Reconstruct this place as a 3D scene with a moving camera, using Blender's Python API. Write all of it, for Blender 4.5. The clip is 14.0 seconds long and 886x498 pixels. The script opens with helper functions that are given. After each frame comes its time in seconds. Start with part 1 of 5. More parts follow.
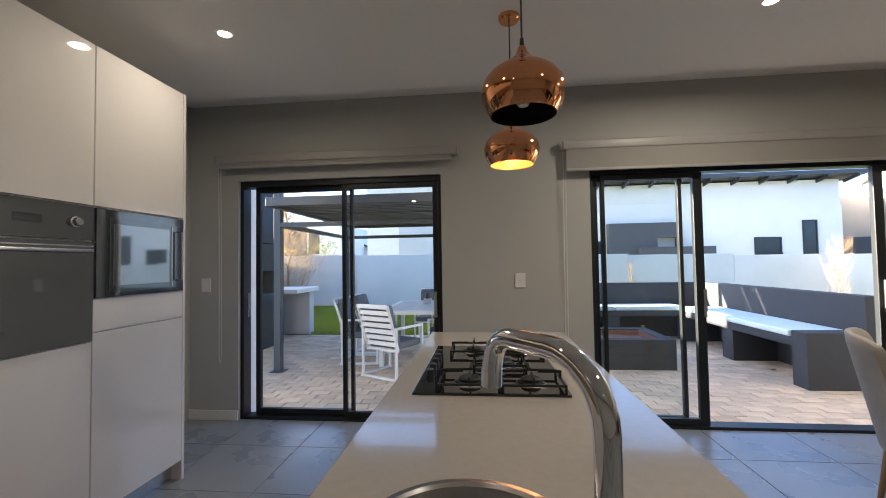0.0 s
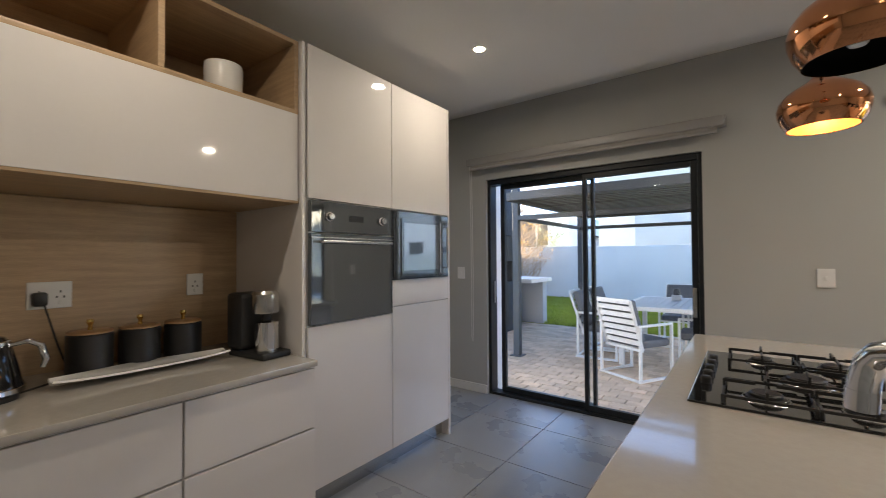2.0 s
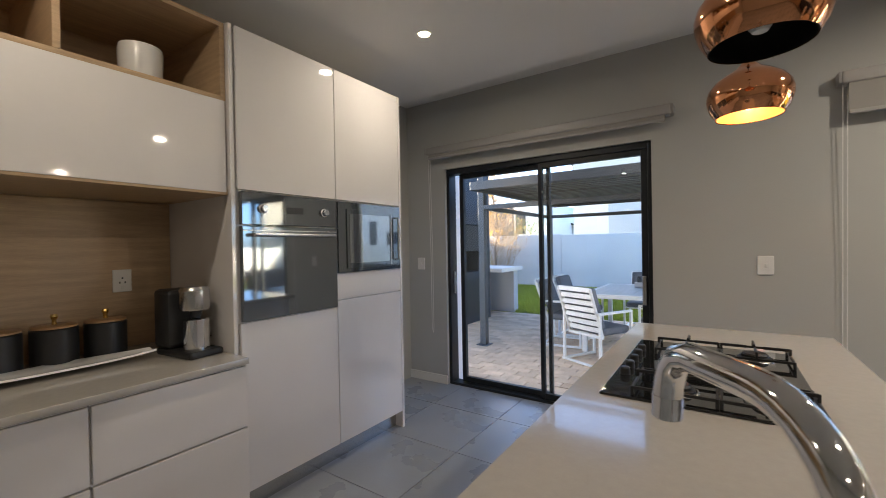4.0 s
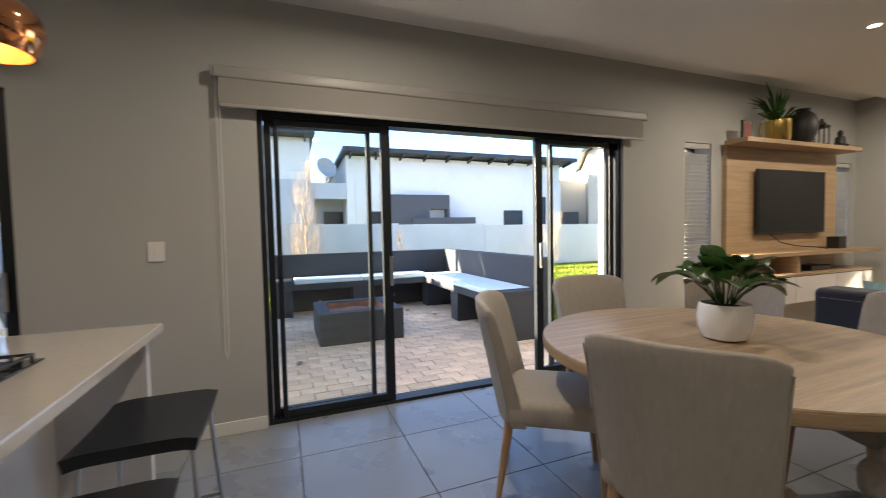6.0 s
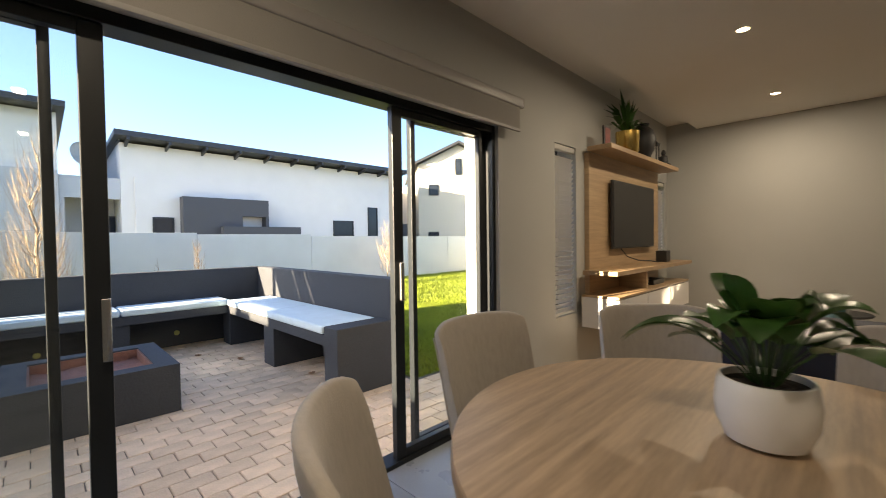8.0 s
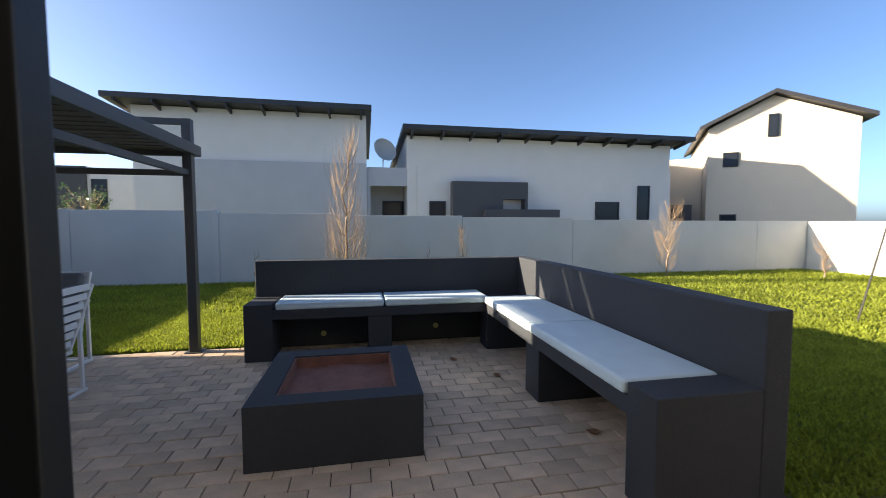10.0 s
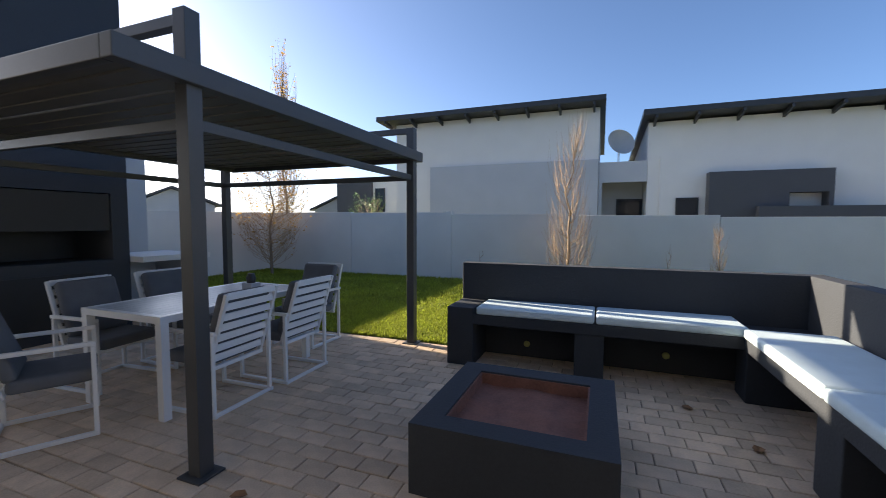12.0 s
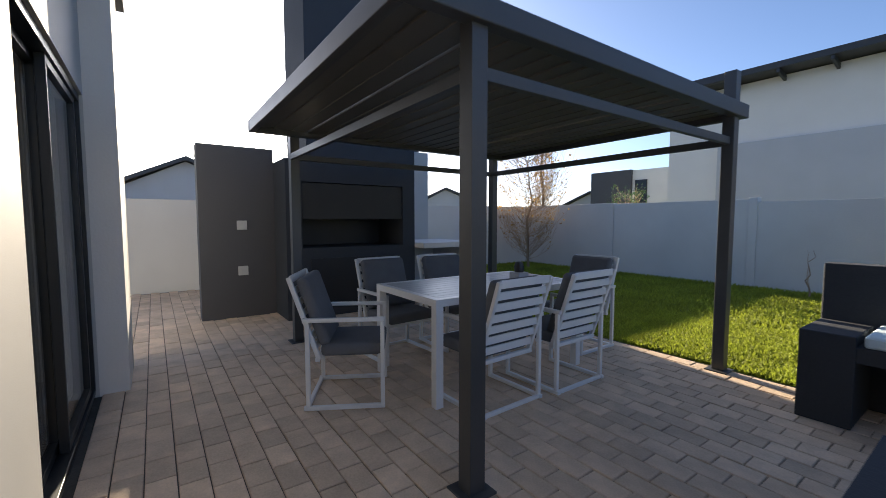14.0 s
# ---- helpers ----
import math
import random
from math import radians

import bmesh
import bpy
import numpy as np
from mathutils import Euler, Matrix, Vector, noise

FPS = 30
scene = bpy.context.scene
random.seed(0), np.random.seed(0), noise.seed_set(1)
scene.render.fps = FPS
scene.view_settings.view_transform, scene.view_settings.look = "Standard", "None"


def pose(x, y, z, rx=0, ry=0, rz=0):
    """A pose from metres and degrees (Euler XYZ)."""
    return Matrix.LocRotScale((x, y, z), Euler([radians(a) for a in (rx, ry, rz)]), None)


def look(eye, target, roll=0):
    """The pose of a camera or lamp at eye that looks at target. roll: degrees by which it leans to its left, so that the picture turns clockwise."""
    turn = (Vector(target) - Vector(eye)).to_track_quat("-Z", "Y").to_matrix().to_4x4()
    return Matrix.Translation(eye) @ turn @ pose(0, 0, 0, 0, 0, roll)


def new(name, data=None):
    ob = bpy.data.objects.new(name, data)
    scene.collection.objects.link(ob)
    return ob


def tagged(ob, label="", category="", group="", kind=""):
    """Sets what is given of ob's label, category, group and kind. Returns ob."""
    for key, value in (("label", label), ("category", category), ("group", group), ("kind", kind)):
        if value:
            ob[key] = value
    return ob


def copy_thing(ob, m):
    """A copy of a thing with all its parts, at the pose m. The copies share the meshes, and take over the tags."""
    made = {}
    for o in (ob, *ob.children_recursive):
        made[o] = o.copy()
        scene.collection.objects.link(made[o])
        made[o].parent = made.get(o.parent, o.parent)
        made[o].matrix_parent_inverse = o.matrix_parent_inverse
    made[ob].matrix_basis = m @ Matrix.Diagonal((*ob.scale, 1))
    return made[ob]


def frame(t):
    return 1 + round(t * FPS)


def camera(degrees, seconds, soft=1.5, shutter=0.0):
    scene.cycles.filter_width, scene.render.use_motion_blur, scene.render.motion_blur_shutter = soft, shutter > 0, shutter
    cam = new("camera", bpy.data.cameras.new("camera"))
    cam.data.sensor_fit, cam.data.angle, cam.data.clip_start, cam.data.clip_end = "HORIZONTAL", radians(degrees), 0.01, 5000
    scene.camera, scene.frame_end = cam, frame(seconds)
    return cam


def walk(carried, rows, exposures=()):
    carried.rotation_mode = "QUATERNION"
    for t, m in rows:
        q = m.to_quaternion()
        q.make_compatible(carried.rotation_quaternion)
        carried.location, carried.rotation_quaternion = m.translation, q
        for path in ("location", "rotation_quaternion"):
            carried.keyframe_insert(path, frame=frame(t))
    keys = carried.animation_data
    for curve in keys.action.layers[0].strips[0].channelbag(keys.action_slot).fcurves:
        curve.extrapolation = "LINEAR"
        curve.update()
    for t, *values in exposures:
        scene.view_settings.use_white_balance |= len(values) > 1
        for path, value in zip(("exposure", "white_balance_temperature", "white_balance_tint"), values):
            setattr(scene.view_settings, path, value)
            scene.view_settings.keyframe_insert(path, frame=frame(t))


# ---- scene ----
cam = camera(94.5, 14.0, 0.8, 0.2)
PATH = [
    (0, (-0.026, 0.104, 1.348), (-0.224, 2.093, 1.418), -0.9),
    (0.5, (-0.054, 0.067, 1.347), (-0.442, 2.029, 1.383), -1.0),
    (1, (-0.095, 0.063, 1.344), (-0.738, 1.956, 1.374), -1.0),
    (1.5, (-0.115, 0.055, 1.343), (-1.036, 1.83, 1.379), -0.7),
    (2, (-0.122, 0.038, 1.349), (-1.316, 1.642, 1.388), -0.4),
    (2.2, (-0.129, 0.033, 1.352), (-1.41, 1.569, 1.39), -0.3),
    (4.5, (0.169, 0.334, 1.359), (-0.773, 2.098, 1.302), -1.6),
    (5, (0.382, 0.472, 1.337), (-0.01, 2.432, 1.264), -1.5),
    (5.5, (0.705, 0.53, 1.317), (0.881, 2.52, 1.229), -1.3),
    (6, (0.98, 0.62, 1.287), (1.708, 2.48, 1.199), -1.2),
    (6.5, (1.195, 0.83, 1.261), (2.375, 2.443, 1.183), -1.2),
    (7, (1.365, 1.06, 1.256), (2.814, 2.437, 1.193), -1.0),
    (7.5, (1.494, 1.348, 1.271), (3.007, 2.655, 1.224), -1.0),
    (8, (1.548, 1.749, 1.296), (2.963, 3.161, 1.251), -0.8),
    (8.5, (1.62, 2.154, 1.305), (2.823, 3.75, 1.249), -0.3),
    (9, (1.702, 2.526, 1.31), (2.626, 4.299, 1.231), 0.1),
    (9.2, (1.785, 2.69, 1.32), (2.59, 4.516, 1.223), 0.1),
    (11.3, (2.23, 3.6, 1.37), (1.915, 5.57, 1.243), 0.3),
    (11.5, (2.258, 3.645, 1.372), (1.824, 5.593, 1.242), 0.3),
    (12, (2.251, 3.693, 1.366), (1.533, 5.555, 1.242), 0.2),
    (12.5, (2.238, 3.72, 1.371), (1.214, 5.432, 1.237), 0.2),
    (13, (2.16, 3.753, 1.357), (0.863, 5.269, 1.22), 0.1),
    (13.5, (1.942, 3.87, 1.32), (0.437, 5.179, 1.184), -0.1),
    (14, (1.638, 4.089, 1.236), (0.008, 5.24, 1.099), 0.0),
]
EXPOSURE = [(0, 3.6, 6600, 10), (2.2, 3.9, 6700, 10), (4.5, 3.85, 6600, 10), (6.5, 3.5, 7100, 10), (7.5, 3.35, 7700, 10), (8.0, 3.2, 7700, 10), (9.0, 2.25, 7300, 10), (11.3, 1.7, 6700, 10), (14, 1.65, 6800, 10)]
walk(cam, [(t, look(eye, target, roll)) for t, eye, target, roll in PATH], EXPOSURE)

# ---- world and large lights ----
SUN_AZ, SUN_EL = radians(81), radians(14)
to_sun = Vector((-math.sin(SUN_AZ) * math.cos(SUN_EL), math.cos(SUN_AZ) * math.cos(SUN_EL), math.sin(SUN_EL)))
world = bpy.data.worlds.new("world")
scene.world = world
world.use_nodes = True
wn = world.node_tree.nodes
sky = wn.new("ShaderNodeTexSky")
sky.sky_type, sky.sun_disc, sky.sun_elevation, sky.sun_rotation = "NISHITA", False, SUN_EL, -SUN_AZ
sky.air_density, sky.dust_density, sky.ozone_density, sky.altitude = 0.6, 2.8, 3.2, 700
wn["Background"].inputs["Strength"].default_value = 0.1
world.node_tree.links.new(sky.outputs["Color"], wn["Background"].inputs["Color"])
sun_data = bpy.data.lights.new("sun", "SUN")
sun_data.energy, sun_data.angle, sun_data.color = 5.0, radians(0.5), (1.0, 0.86, 0.68)
sun = new("sun", sun_data)
sun.matrix_world = look(to_sun * 30, (0, 0, 0))


# ---- materials ----
def mat(name, color, rough=0.6, metal=0.0, var=0.08, scale=6.0, bump=0.0, bscale=60.0, grain=None, coat=0.0, rand=0.0, sheen=0.0, emit=None, spec=0.5, thin=0.0):
    """A surface with variation at two scales and a fine relief. grain: stretch of the noise along x, y, z."""
    m = bpy.data.materials.new(name)
    m.use_nodes = True
    nt, b = m.node_tree, m.node_tree.nodes["Principled BSDF"]
    b.inputs["Roughness"].default_value, b.inputs["Metallic"].default_value = rough, metal
    b.inputs["Coat Weight"].default_value, b.inputs["Coat Roughness"].default_value = coat, 0.04
    b.inputs["Sheen Weight"].default_value = sheen
    b.inputs["Specular IOR Level"].default_value = spec
    tc, mp = nt.nodes.new("ShaderNodeTexCoord"), nt.nodes.new("ShaderNodeMapping")
    nt.links.new(tc.outputs["Object"], mp.inputs["Vector"])
    mp.inputs["Scale"].default_value = grain or (1, 1, 1)
    big, fine = nt.nodes.new("ShaderNodeTexNoise"), nt.nodes.new("ShaderNodeTexNoise")
    big.inputs["Scale"].default_value, big.inputs["Detail"].default_value = scale, 5
    fine.inputs["Scale"].default_value, fine.inputs["Detail"].default_value = bscale, 3
    for n in (big, fine):
        nt.links.new(mp.outputs["Vector"], n.inputs["Vector"])
    ramp = nt.nodes.new("ShaderNodeValToRGB")
    ramp.color_ramp.elements[0].position, ramp.color_ramp.elements[1].position = 0.3, 0.7
    ramp.color_ramp.elements[0].color = (*[max(0, c * (1 - var)) for c in color], 1)
    ramp.color_ramp.elements[1].color = (*[min(1, c * (1 + var)) for c in color], 1)
    mix = nt.nodes.new("ShaderNodeMath")
    mix.operation = "MULTIPLY_ADD"
    mix.inputs[1].default_value = 0.35
    nt.links.new(fine.outputs["Fac"], mix.inputs[0])
    half = nt.nodes.new("ShaderNodeMath")
    half.operation = "MULTIPLY"
    half.inputs[1].default_value = 0.65
    nt.links.new(big.outputs["Fac"], half.inputs[0])
    nt.links.new(half.outputs[0], mix.inputs[2])
    nt.links.new(mix.outputs[0], ramp.inputs["Fac"])
    out = ramp.outputs["Color"]
    if rand:
        oi, hs, mr = nt.nodes.new("ShaderNodeObjectInfo"), nt.nodes.new("ShaderNodeHueSaturation"), nt.nodes.new("ShaderNodeMapRange")
        geo, add, wrap = nt.nodes.new("ShaderNodeNewGeometry"), nt.nodes.new("ShaderNodeMath"), nt.nodes.new("ShaderNodeMath")
        wrap.operation = "FRACT"
        nt.links.new(oi.outputs["Random"], add.inputs[0])
        nt.links.new(geo.outputs["Random Per Island"], add.inputs[1])
        nt.links.new(add.outputs[0], wrap.inputs[0])
        mr.inputs["To Min"].default_value, mr.inputs["To Max"].default_value = 1 - rand, 1 + rand
        nt.links.new(wrap.outputs[0], mr.inputs["Value"])
        nt.links.new(mr.outputs["Result"], hs.inputs["Value"])
        nt.links.new(out, hs.inputs["Color"])
        out = hs.outputs["Color"]
    nt.links.new(out, b.inputs["Base Color"])
    rr = nt.nodes.new("ShaderNodeMapRange")
    rr.inputs["To Min"].default_value, rr.inputs["To Max"].default_value = rough * 0.85, min(1, rough * 1.15)
    nt.links.new(big.outputs["Fac"], rr.inputs["Value"])
    nt.links.new(rr.outputs["Result"], b.inputs["Roughness"])
    if bump:
        bp = nt.nodes.new("ShaderNodeBump")
        bp.inputs["Strength"].default_value, bp.inputs["Distance"].default_value = bump, 0.01
        nt.links.new(fine.outputs["Fac"], bp.inputs["Height"])
        nt.links.new(bp.outputs["Normal"], b.inputs["Normal"])
    if thin:
        tl, mx = nt.nodes.new("ShaderNodeBsdfTranslucent"), nt.nodes.new("ShaderNodeMixShader")
        mx.inputs[0].default_value = thin
        nt.links.new(out, tl.inputs["Color"])
        nt.links.new(b.outputs[0], mx.inputs[1])
        nt.links.new(tl.outputs[0], mx.inputs[2])
        nt.links.new(mx.outputs[0], nt.nodes["Material Output"].inputs["Surface"])
    if emit:
        b.inputs["Emission Color"].default_value, b.inputs["Emission Strength"].default_value = (*emit[0], 1), emit[1]
    return m


def glass_mat(name, tint=(1, 1, 1), gloss=0.035):
    """A thin pane: clear, with the sharp reflection of both its faces."""
    m = bpy.data.materials.new(name)
    m.use_nodes = True
    nt = m.node_tree
    nt.nodes.remove(nt.nodes["Principled BSDF"])
    tr, gl, mx, lw, pw, ml = (nt.nodes.new("ShaderNode" + k) for k in ("BsdfTransparent", "BsdfGlossy", "MixShader", "LayerWeight", "Math", "Math"))
    tr.inputs["Color"].default_value = (*tint, 1)
    gl.inputs["Roughness"].default_value = 0.0
    pw.operation, pw.inputs[1].default_value = "POWER", 5.0
    ml.operation, ml.inputs[1].default_value, ml.inputs[2].default_value = "MULTIPLY_ADD", 0.8, gloss
    nt.links.new(lw.outputs["Facing"], pw.inputs[0])
    nt.links.new(pw.outputs[0], ml.inputs[0])
    nt.links.new(ml.outputs[0], mx.inputs[0])
    nt.links.new(tr.outputs[0], mx.inputs[1])
    nt.links.new(gl.outputs[0], mx.inputs[2])
    nt.links.new(mx.outputs[0], nt.nodes["Material Output"].inputs["Surface"])
    return m


M_WALL = mat("wall_paint", (0.43, 0.43, 0.41), 0.7, var=0.03, scale=2, bump=0.08, bscale=180)
M_TRIMW = mat("white_trim_paint", (0.72, 0.71, 0.68), 0.45, var=0.03, bump=0.03)
M_CEIL = mat("ceiling_paint", (0.80, 0.79, 0.765), 0.85, var=0.02, scale=2, bump=0.05, bscale=200)
M_TILE = mat("slate_grey_tile", (0.27, 0.285, 0.305), 0.28, var=0.10, scale=2.2, bump=0.03, bscale=90, rand=0.06)
M_GROUT = mat("dark_grout", (0.06, 0.06, 0.062), 0.9, var=0.2)
M_GLOSS = mat("gloss_cabinet", (0.72, 0.69, 0.675), 0.5, var=0.015, coat=1.0, spec=0.2)
M_OAK = mat("light_oak", (0.43, 0.30, 0.18), 0.5, var=0.22, scale=5, bump=0.05, bscale=50, grain=(0.6, 0.6, 9))
M_OAKH = mat("light_oak_flat", (0.37, 0.245, 0.14), 0.36, var=0.22, scale=5, bump=0.05, bscale=45, grain=(0.7, 10, 10))
M_OAKTOP = mat("oak_tabletop", (0.40, 0.285, 0.18), 0.42, var=0.34, scale=6, bump=0.12, bscale=55, grain=(0.3, 6.5, 6.5))
M_OAKY = mat("light_oak_cross", (0.44, 0.305, 0.18), 0.45, var=0.22, scale=5, bump=0.05, bscale=45, grain=(9, 0.6, 9))
M_QUARTZ = mat("pale_quartz", (0.47, 0.44, 0.40), 0.14, var=0.04, scale=40, bscale=150, coat=0.4)
M_BLACKAL = mat("charcoal_aluminium", (0.013, 0.016, 0.019), 0.4, metal=0.0, spec=0.35, var=0.1, bump=0.03, bscale=200)
M_GLASS = glass_mat("clear_glass", (0.97, 0.985, 0.98))
M_OVEN = mat("dark_oven_glass", (0.17, 0.19, 0.21), 0.05, metal=0.75, var=0.05, coat=1.0)
M_STEEL = mat("brushed_steel", (0.55, 0.54, 0.53), 0.25, metal=1.0, var=0.06, bump=0.03, bscale=120, grain=(1, 1, 14))
M_CHROME = mat("chrome", (0.75, 0.75, 0.76), 0.06, metal=1.0, var=0.03)
M_COPPER = mat("polished_copper", (0.78, 0.35, 0.17), 0.08, metal=1.0, var=0.05)
M_COPIN = mat("copper_inside", (0.60, 0.30, 0.12), 0.4, metal=0.6, var=0.08)
M_BULB = mat("lit_bulb", (1, 0.9, 0.7), 0.4, var=0.0, emit=((1, 0.72, 0.40), 5.0))
M_BULBOFF = mat("unlit_bulb", (0.75, 0.75, 0.72), 0.25, var=0.02)
M_LED = mat("lit_downlight", (1, 0.9, 0.7), 0.4, var=0.0, emit=((1, 0.80, 0.52), 6))
M_HOB = mat("black_hob_glass", (0.008, 0.008, 0.009), 0.05, var=0.1, coat=1.0)
M_IRON = mat("black_cast_iron", (0.015, 0.015, 0.016), 0.55, var=0.2, bump=0.15, bscale=120)
M_LEATHER = mat("black_leather", (0.010, 0.012, 0.016), 0.34, var=0.2, bump=0.04, bscale=140)
M_BLIND = mat("grey_blind_fabric", (0.30, 0.285, 0.265), 0.85, var=0.05, bump=0.2, bscale=260)
M_BLINDBAR = mat("grey_blind_bar", (0.34, 0.325, 0.31), 0.4, var=0.03)
M_LINEN = mat("beige_linen", (0.40, 0.36, 0.31), 0.9, var=0.10, scale=14, bump=0.22, bscale=120, sheen=0.2, grain=(4, 4, 0.9))
M_PIPING = mat("beige_piping", (0.38, 0.345, 0.30), 0.9, var=0.1, bump=0.3, bscale=300)
M_LEGWOOD = mat("oak_leg", (0.40, 0.24, 0.12), 0.45, var=0.2, bump=0.05, grain=(6, 6, 0.7))
M_NAVY = mat("navy_velvet", (0.012, 0.014, 0.026), 0.75, var=0.3, scale=8, bump=0.2, bscale=200, sheen=0.12)
M_CUSHT = mat("teal_cushion", (0.22, 0.36, 0.36), 0.9, var=0.35, scale=14, bump=0.3, bscale=200)
M_WHITECER = mat("white_ceramic", (0.78, 0.77, 0.75), 0.25, var=0.02, coat=0.5)
M_LEAF = mat("peace_lily_leaf", (0.035, 0.095, 0.02), 0.3, var=0.4, scale=9, bump=0.1, bscale=50, rand=0.4, thin=0.25)
M_SOIL = mat("potting_soil", (0.03, 0.02, 0.014), 0.95, var=0.4, bump=0.8)
M_TV = mat("black_screen", (0.006, 0.006, 0.007), 0.14, var=0.1, spec=0.3)
M_BLKPL = mat("black_plastic", (0.018, 0.018, 0.019), 0.42, var=0.15)
M_WHTPL = mat("white_plastic", (0.74, 0.73, 0.71), 0.35, var=0.02)
M_BRASS = mat("brass", (0.72, 0.50, 0.16), 0.22, metal=1.0, var=0.08)
M_SLAT = mat("white_blind_slat", (0.74, 0.72, 0.68), 0.5, var=0.04, thin=0.35)
M_GREYPL = mat("charcoal_plaster", (0.034, 0.039, 0.047), 0.8, var=0.18, scale=3, bump=0.3, bscale=70)
M_PAD = mat("pale_blue_cushion", (0.60, 0.72, 0.76), 0.85, var=0.06, scale=7, bump=0.25, bscale=180)
M_SAND = mat("reddish_ash", (0.24, 0.11, 0.08), 0.95, var=0.3, scale=8, bump=0.6, bscale=60)
M_PAVER = mat("concrete_paver", (0.62, 0.475, 0.34), 0.85, var=0.2, scale=7, bump=0.4, bscale=90, rand=0.16)
M_PAVJOINT = mat("paver_joint_sand", (0.10, 0.085, 0.065), 0.95, var=0.3, scale=9, bump=0.4)
M_LAWN = mat("lawn_soil", (0.10, 0.13, 0.02), 0.95, var=0.4, scale=3, bump=0.5)
M_GRASS = mat("grass_blade", (0.27, 0.32, 0.035), 0.7, var=0.3, scale=1.4, rand=0.3, thin=0.5)
M_YARDWALL = mat("boundary_wall_paint", (0.58, 0.58, 0.56), 0.85, var=0.08, scale=1.2, bump=0.15, bscale=60)
M_WHITEWALL = mat("house_white_plaster", (0.68, 0.66, 0.63), 0.85, var=0.04, scale=1.5, bump=0.15, bscale=60)
# Grey plaster; also paints the shadow on the neighbouring white houses.
M_BLUEGREY = mat("grey_plaster_and_shade", (0.44, 0.45, 0.47), 0.85, var=0.05, scale=1.5, bump=0.15, bscale=60)
M_CREAMWALL = mat("house_cream_plaster", (0.58, 0.52, 0.43), 0.85, var=0.05, scale=1.5, bump=0.15, bscale=60)
M_DARKGREY = mat("dark_grey_plaster", (0.07, 0.072, 0.08), 0.85, var=0.1, scale=2, bump=0.15)
M_ROOF = mat("dark_sheet_roof", (0.035, 0.036, 0.04), 0.5, var=0.15)
M_WINDOWD = mat("dark_window_glass", (0.02, 0.025, 0.035), 0.06, var=0.1, coat=0.0, spec=0.25)
M_PERG = mat("pergola_aluminium", (0.075, 0.078, 0.082), 0.42, metal=0.3, var=0.06, bump=0.03)
M_LOUVRE = mat("pergola_louvre", (0.105, 0.10, 0.09), 0.5, metal=0.1, var=0.08)
M_WHTAL = mat("white_aluminium", (0.76, 0.76, 0.75), 0.35, var=0.03)
M_GREYCUSH = mat("dark_grey_cushion", (0.13, 0.135, 0.145), 0.9, var=0.15, scale=9, bump=0.3, bscale=220)
M_TABTOP = mat("grey_table_slat", (0.42, 0.43, 0.44), 0.35, var=0.05)
M_BARK = mat("pale_bark", (0.26, 0.19, 0.13), 0.9, var=0.3, scale=9, bump=0.5, rand=0.25)
M_TWIG = mat("tan_twig", (0.33, 0.235, 0.15), 0.9, var=0.3, scale=9, rand=0.3)
M_AUTUMN = mat("autumn_leaf", (0.40, 0.24, 0.05), 0.7, var=0.4, scale=9, rand=0.4, thin=0.5)
M_DRYLEAF = mat("dry_leaf", (0.25, 0.13, 0.06), 0.8, var=0.4, scale=20)
M_WOODFL = mat("living_floor_plank", (0.22, 0.15, 0.09), 0.35, var=0.25, scale=5, bscale=40, grain=(0.8, 8, 8), rand=0.12)


# ---- builders ----
def thing(name, label, category, m=None, group="", kind=""):
    ob = tagged(new(name), label, category, group, kind)
    ob.empty_display_size = 0.1
    if m is not None:
        ob.matrix_basis = m
    return ob


def mesh_of(name, bm, material, smooth=True):
    """Rounded edges stay smooth, but the broad flat faces beside them keep a true flat shine."""
    me = bpy.data.meshes.new(name)
    bm.normal_update()
    bm.edges.index_update()
    crisp = []
    for e in bm.edges:
        if smooth and len(e.link_faces) == 2:
            a, b = sorted(f.calc_area() for f in e.link_faces)
            if b > 12 * a and b > 2e-4 and e.calc_face_angle(0) > 0.15:
                crisp.append(e.index)
    bm.to_mesh(me)
    bm.free()
    me.materials.append(material)
    if smooth:
        me.shade_smooth()
        me.set_sharp_from_angle(angle=radians(32))
        for k in crisp:
            me.edges[k].use_edge_sharp = True
    return me


def part(name, bm, material, parent=None, label=""):
    ob = new(name, mesh_of(name, bm, material))
    ob.parent = parent
    if label:
        ob["label"] = label
    return ob


def structure(name, bm, material, label, category):
    return tagged(part(name, bm, material), label, category, kind="structure")


def box(x0, x1, y0, y1, z0, z1, bevel=0.0, bm=None, seg=2, turn=None):
    """A box with rounded edges, added to bm."""
    one = bmesh.new()
    bmesh.ops.create_cube(one, size=1)
    for v in one.verts:
        v.co = Vector(((x0 + x1) / 2 + v.co.x * (x1 - x0), (y0 + y1) / 2 + v.co.y * (y1 - y0), (z0 + z1) / 2 + v.co.z * (z1 - z0)))
    if bevel:
        bmesh.ops.bevel(one, geom=one.edges[:], offset=bevel, segments=seg, affect="EDGES", profile=0.5)
    if turn is not None:
        one.transform(turn)
    if bm is None:
        return one
    return join(bm, one)


def join(bm, one):
    me = bpy.data.meshes.new("tmp")
    one.to_mesh(me)
    one.free()
    bm.from_mesh(me)
    bpy.data.meshes.remove(me)
    return bm


def boxes(*rows, bevel=0.0):
    bm = bmesh.new()
    for r in rows:
        box(*r, bevel=bevel, bm=bm)
    return bm


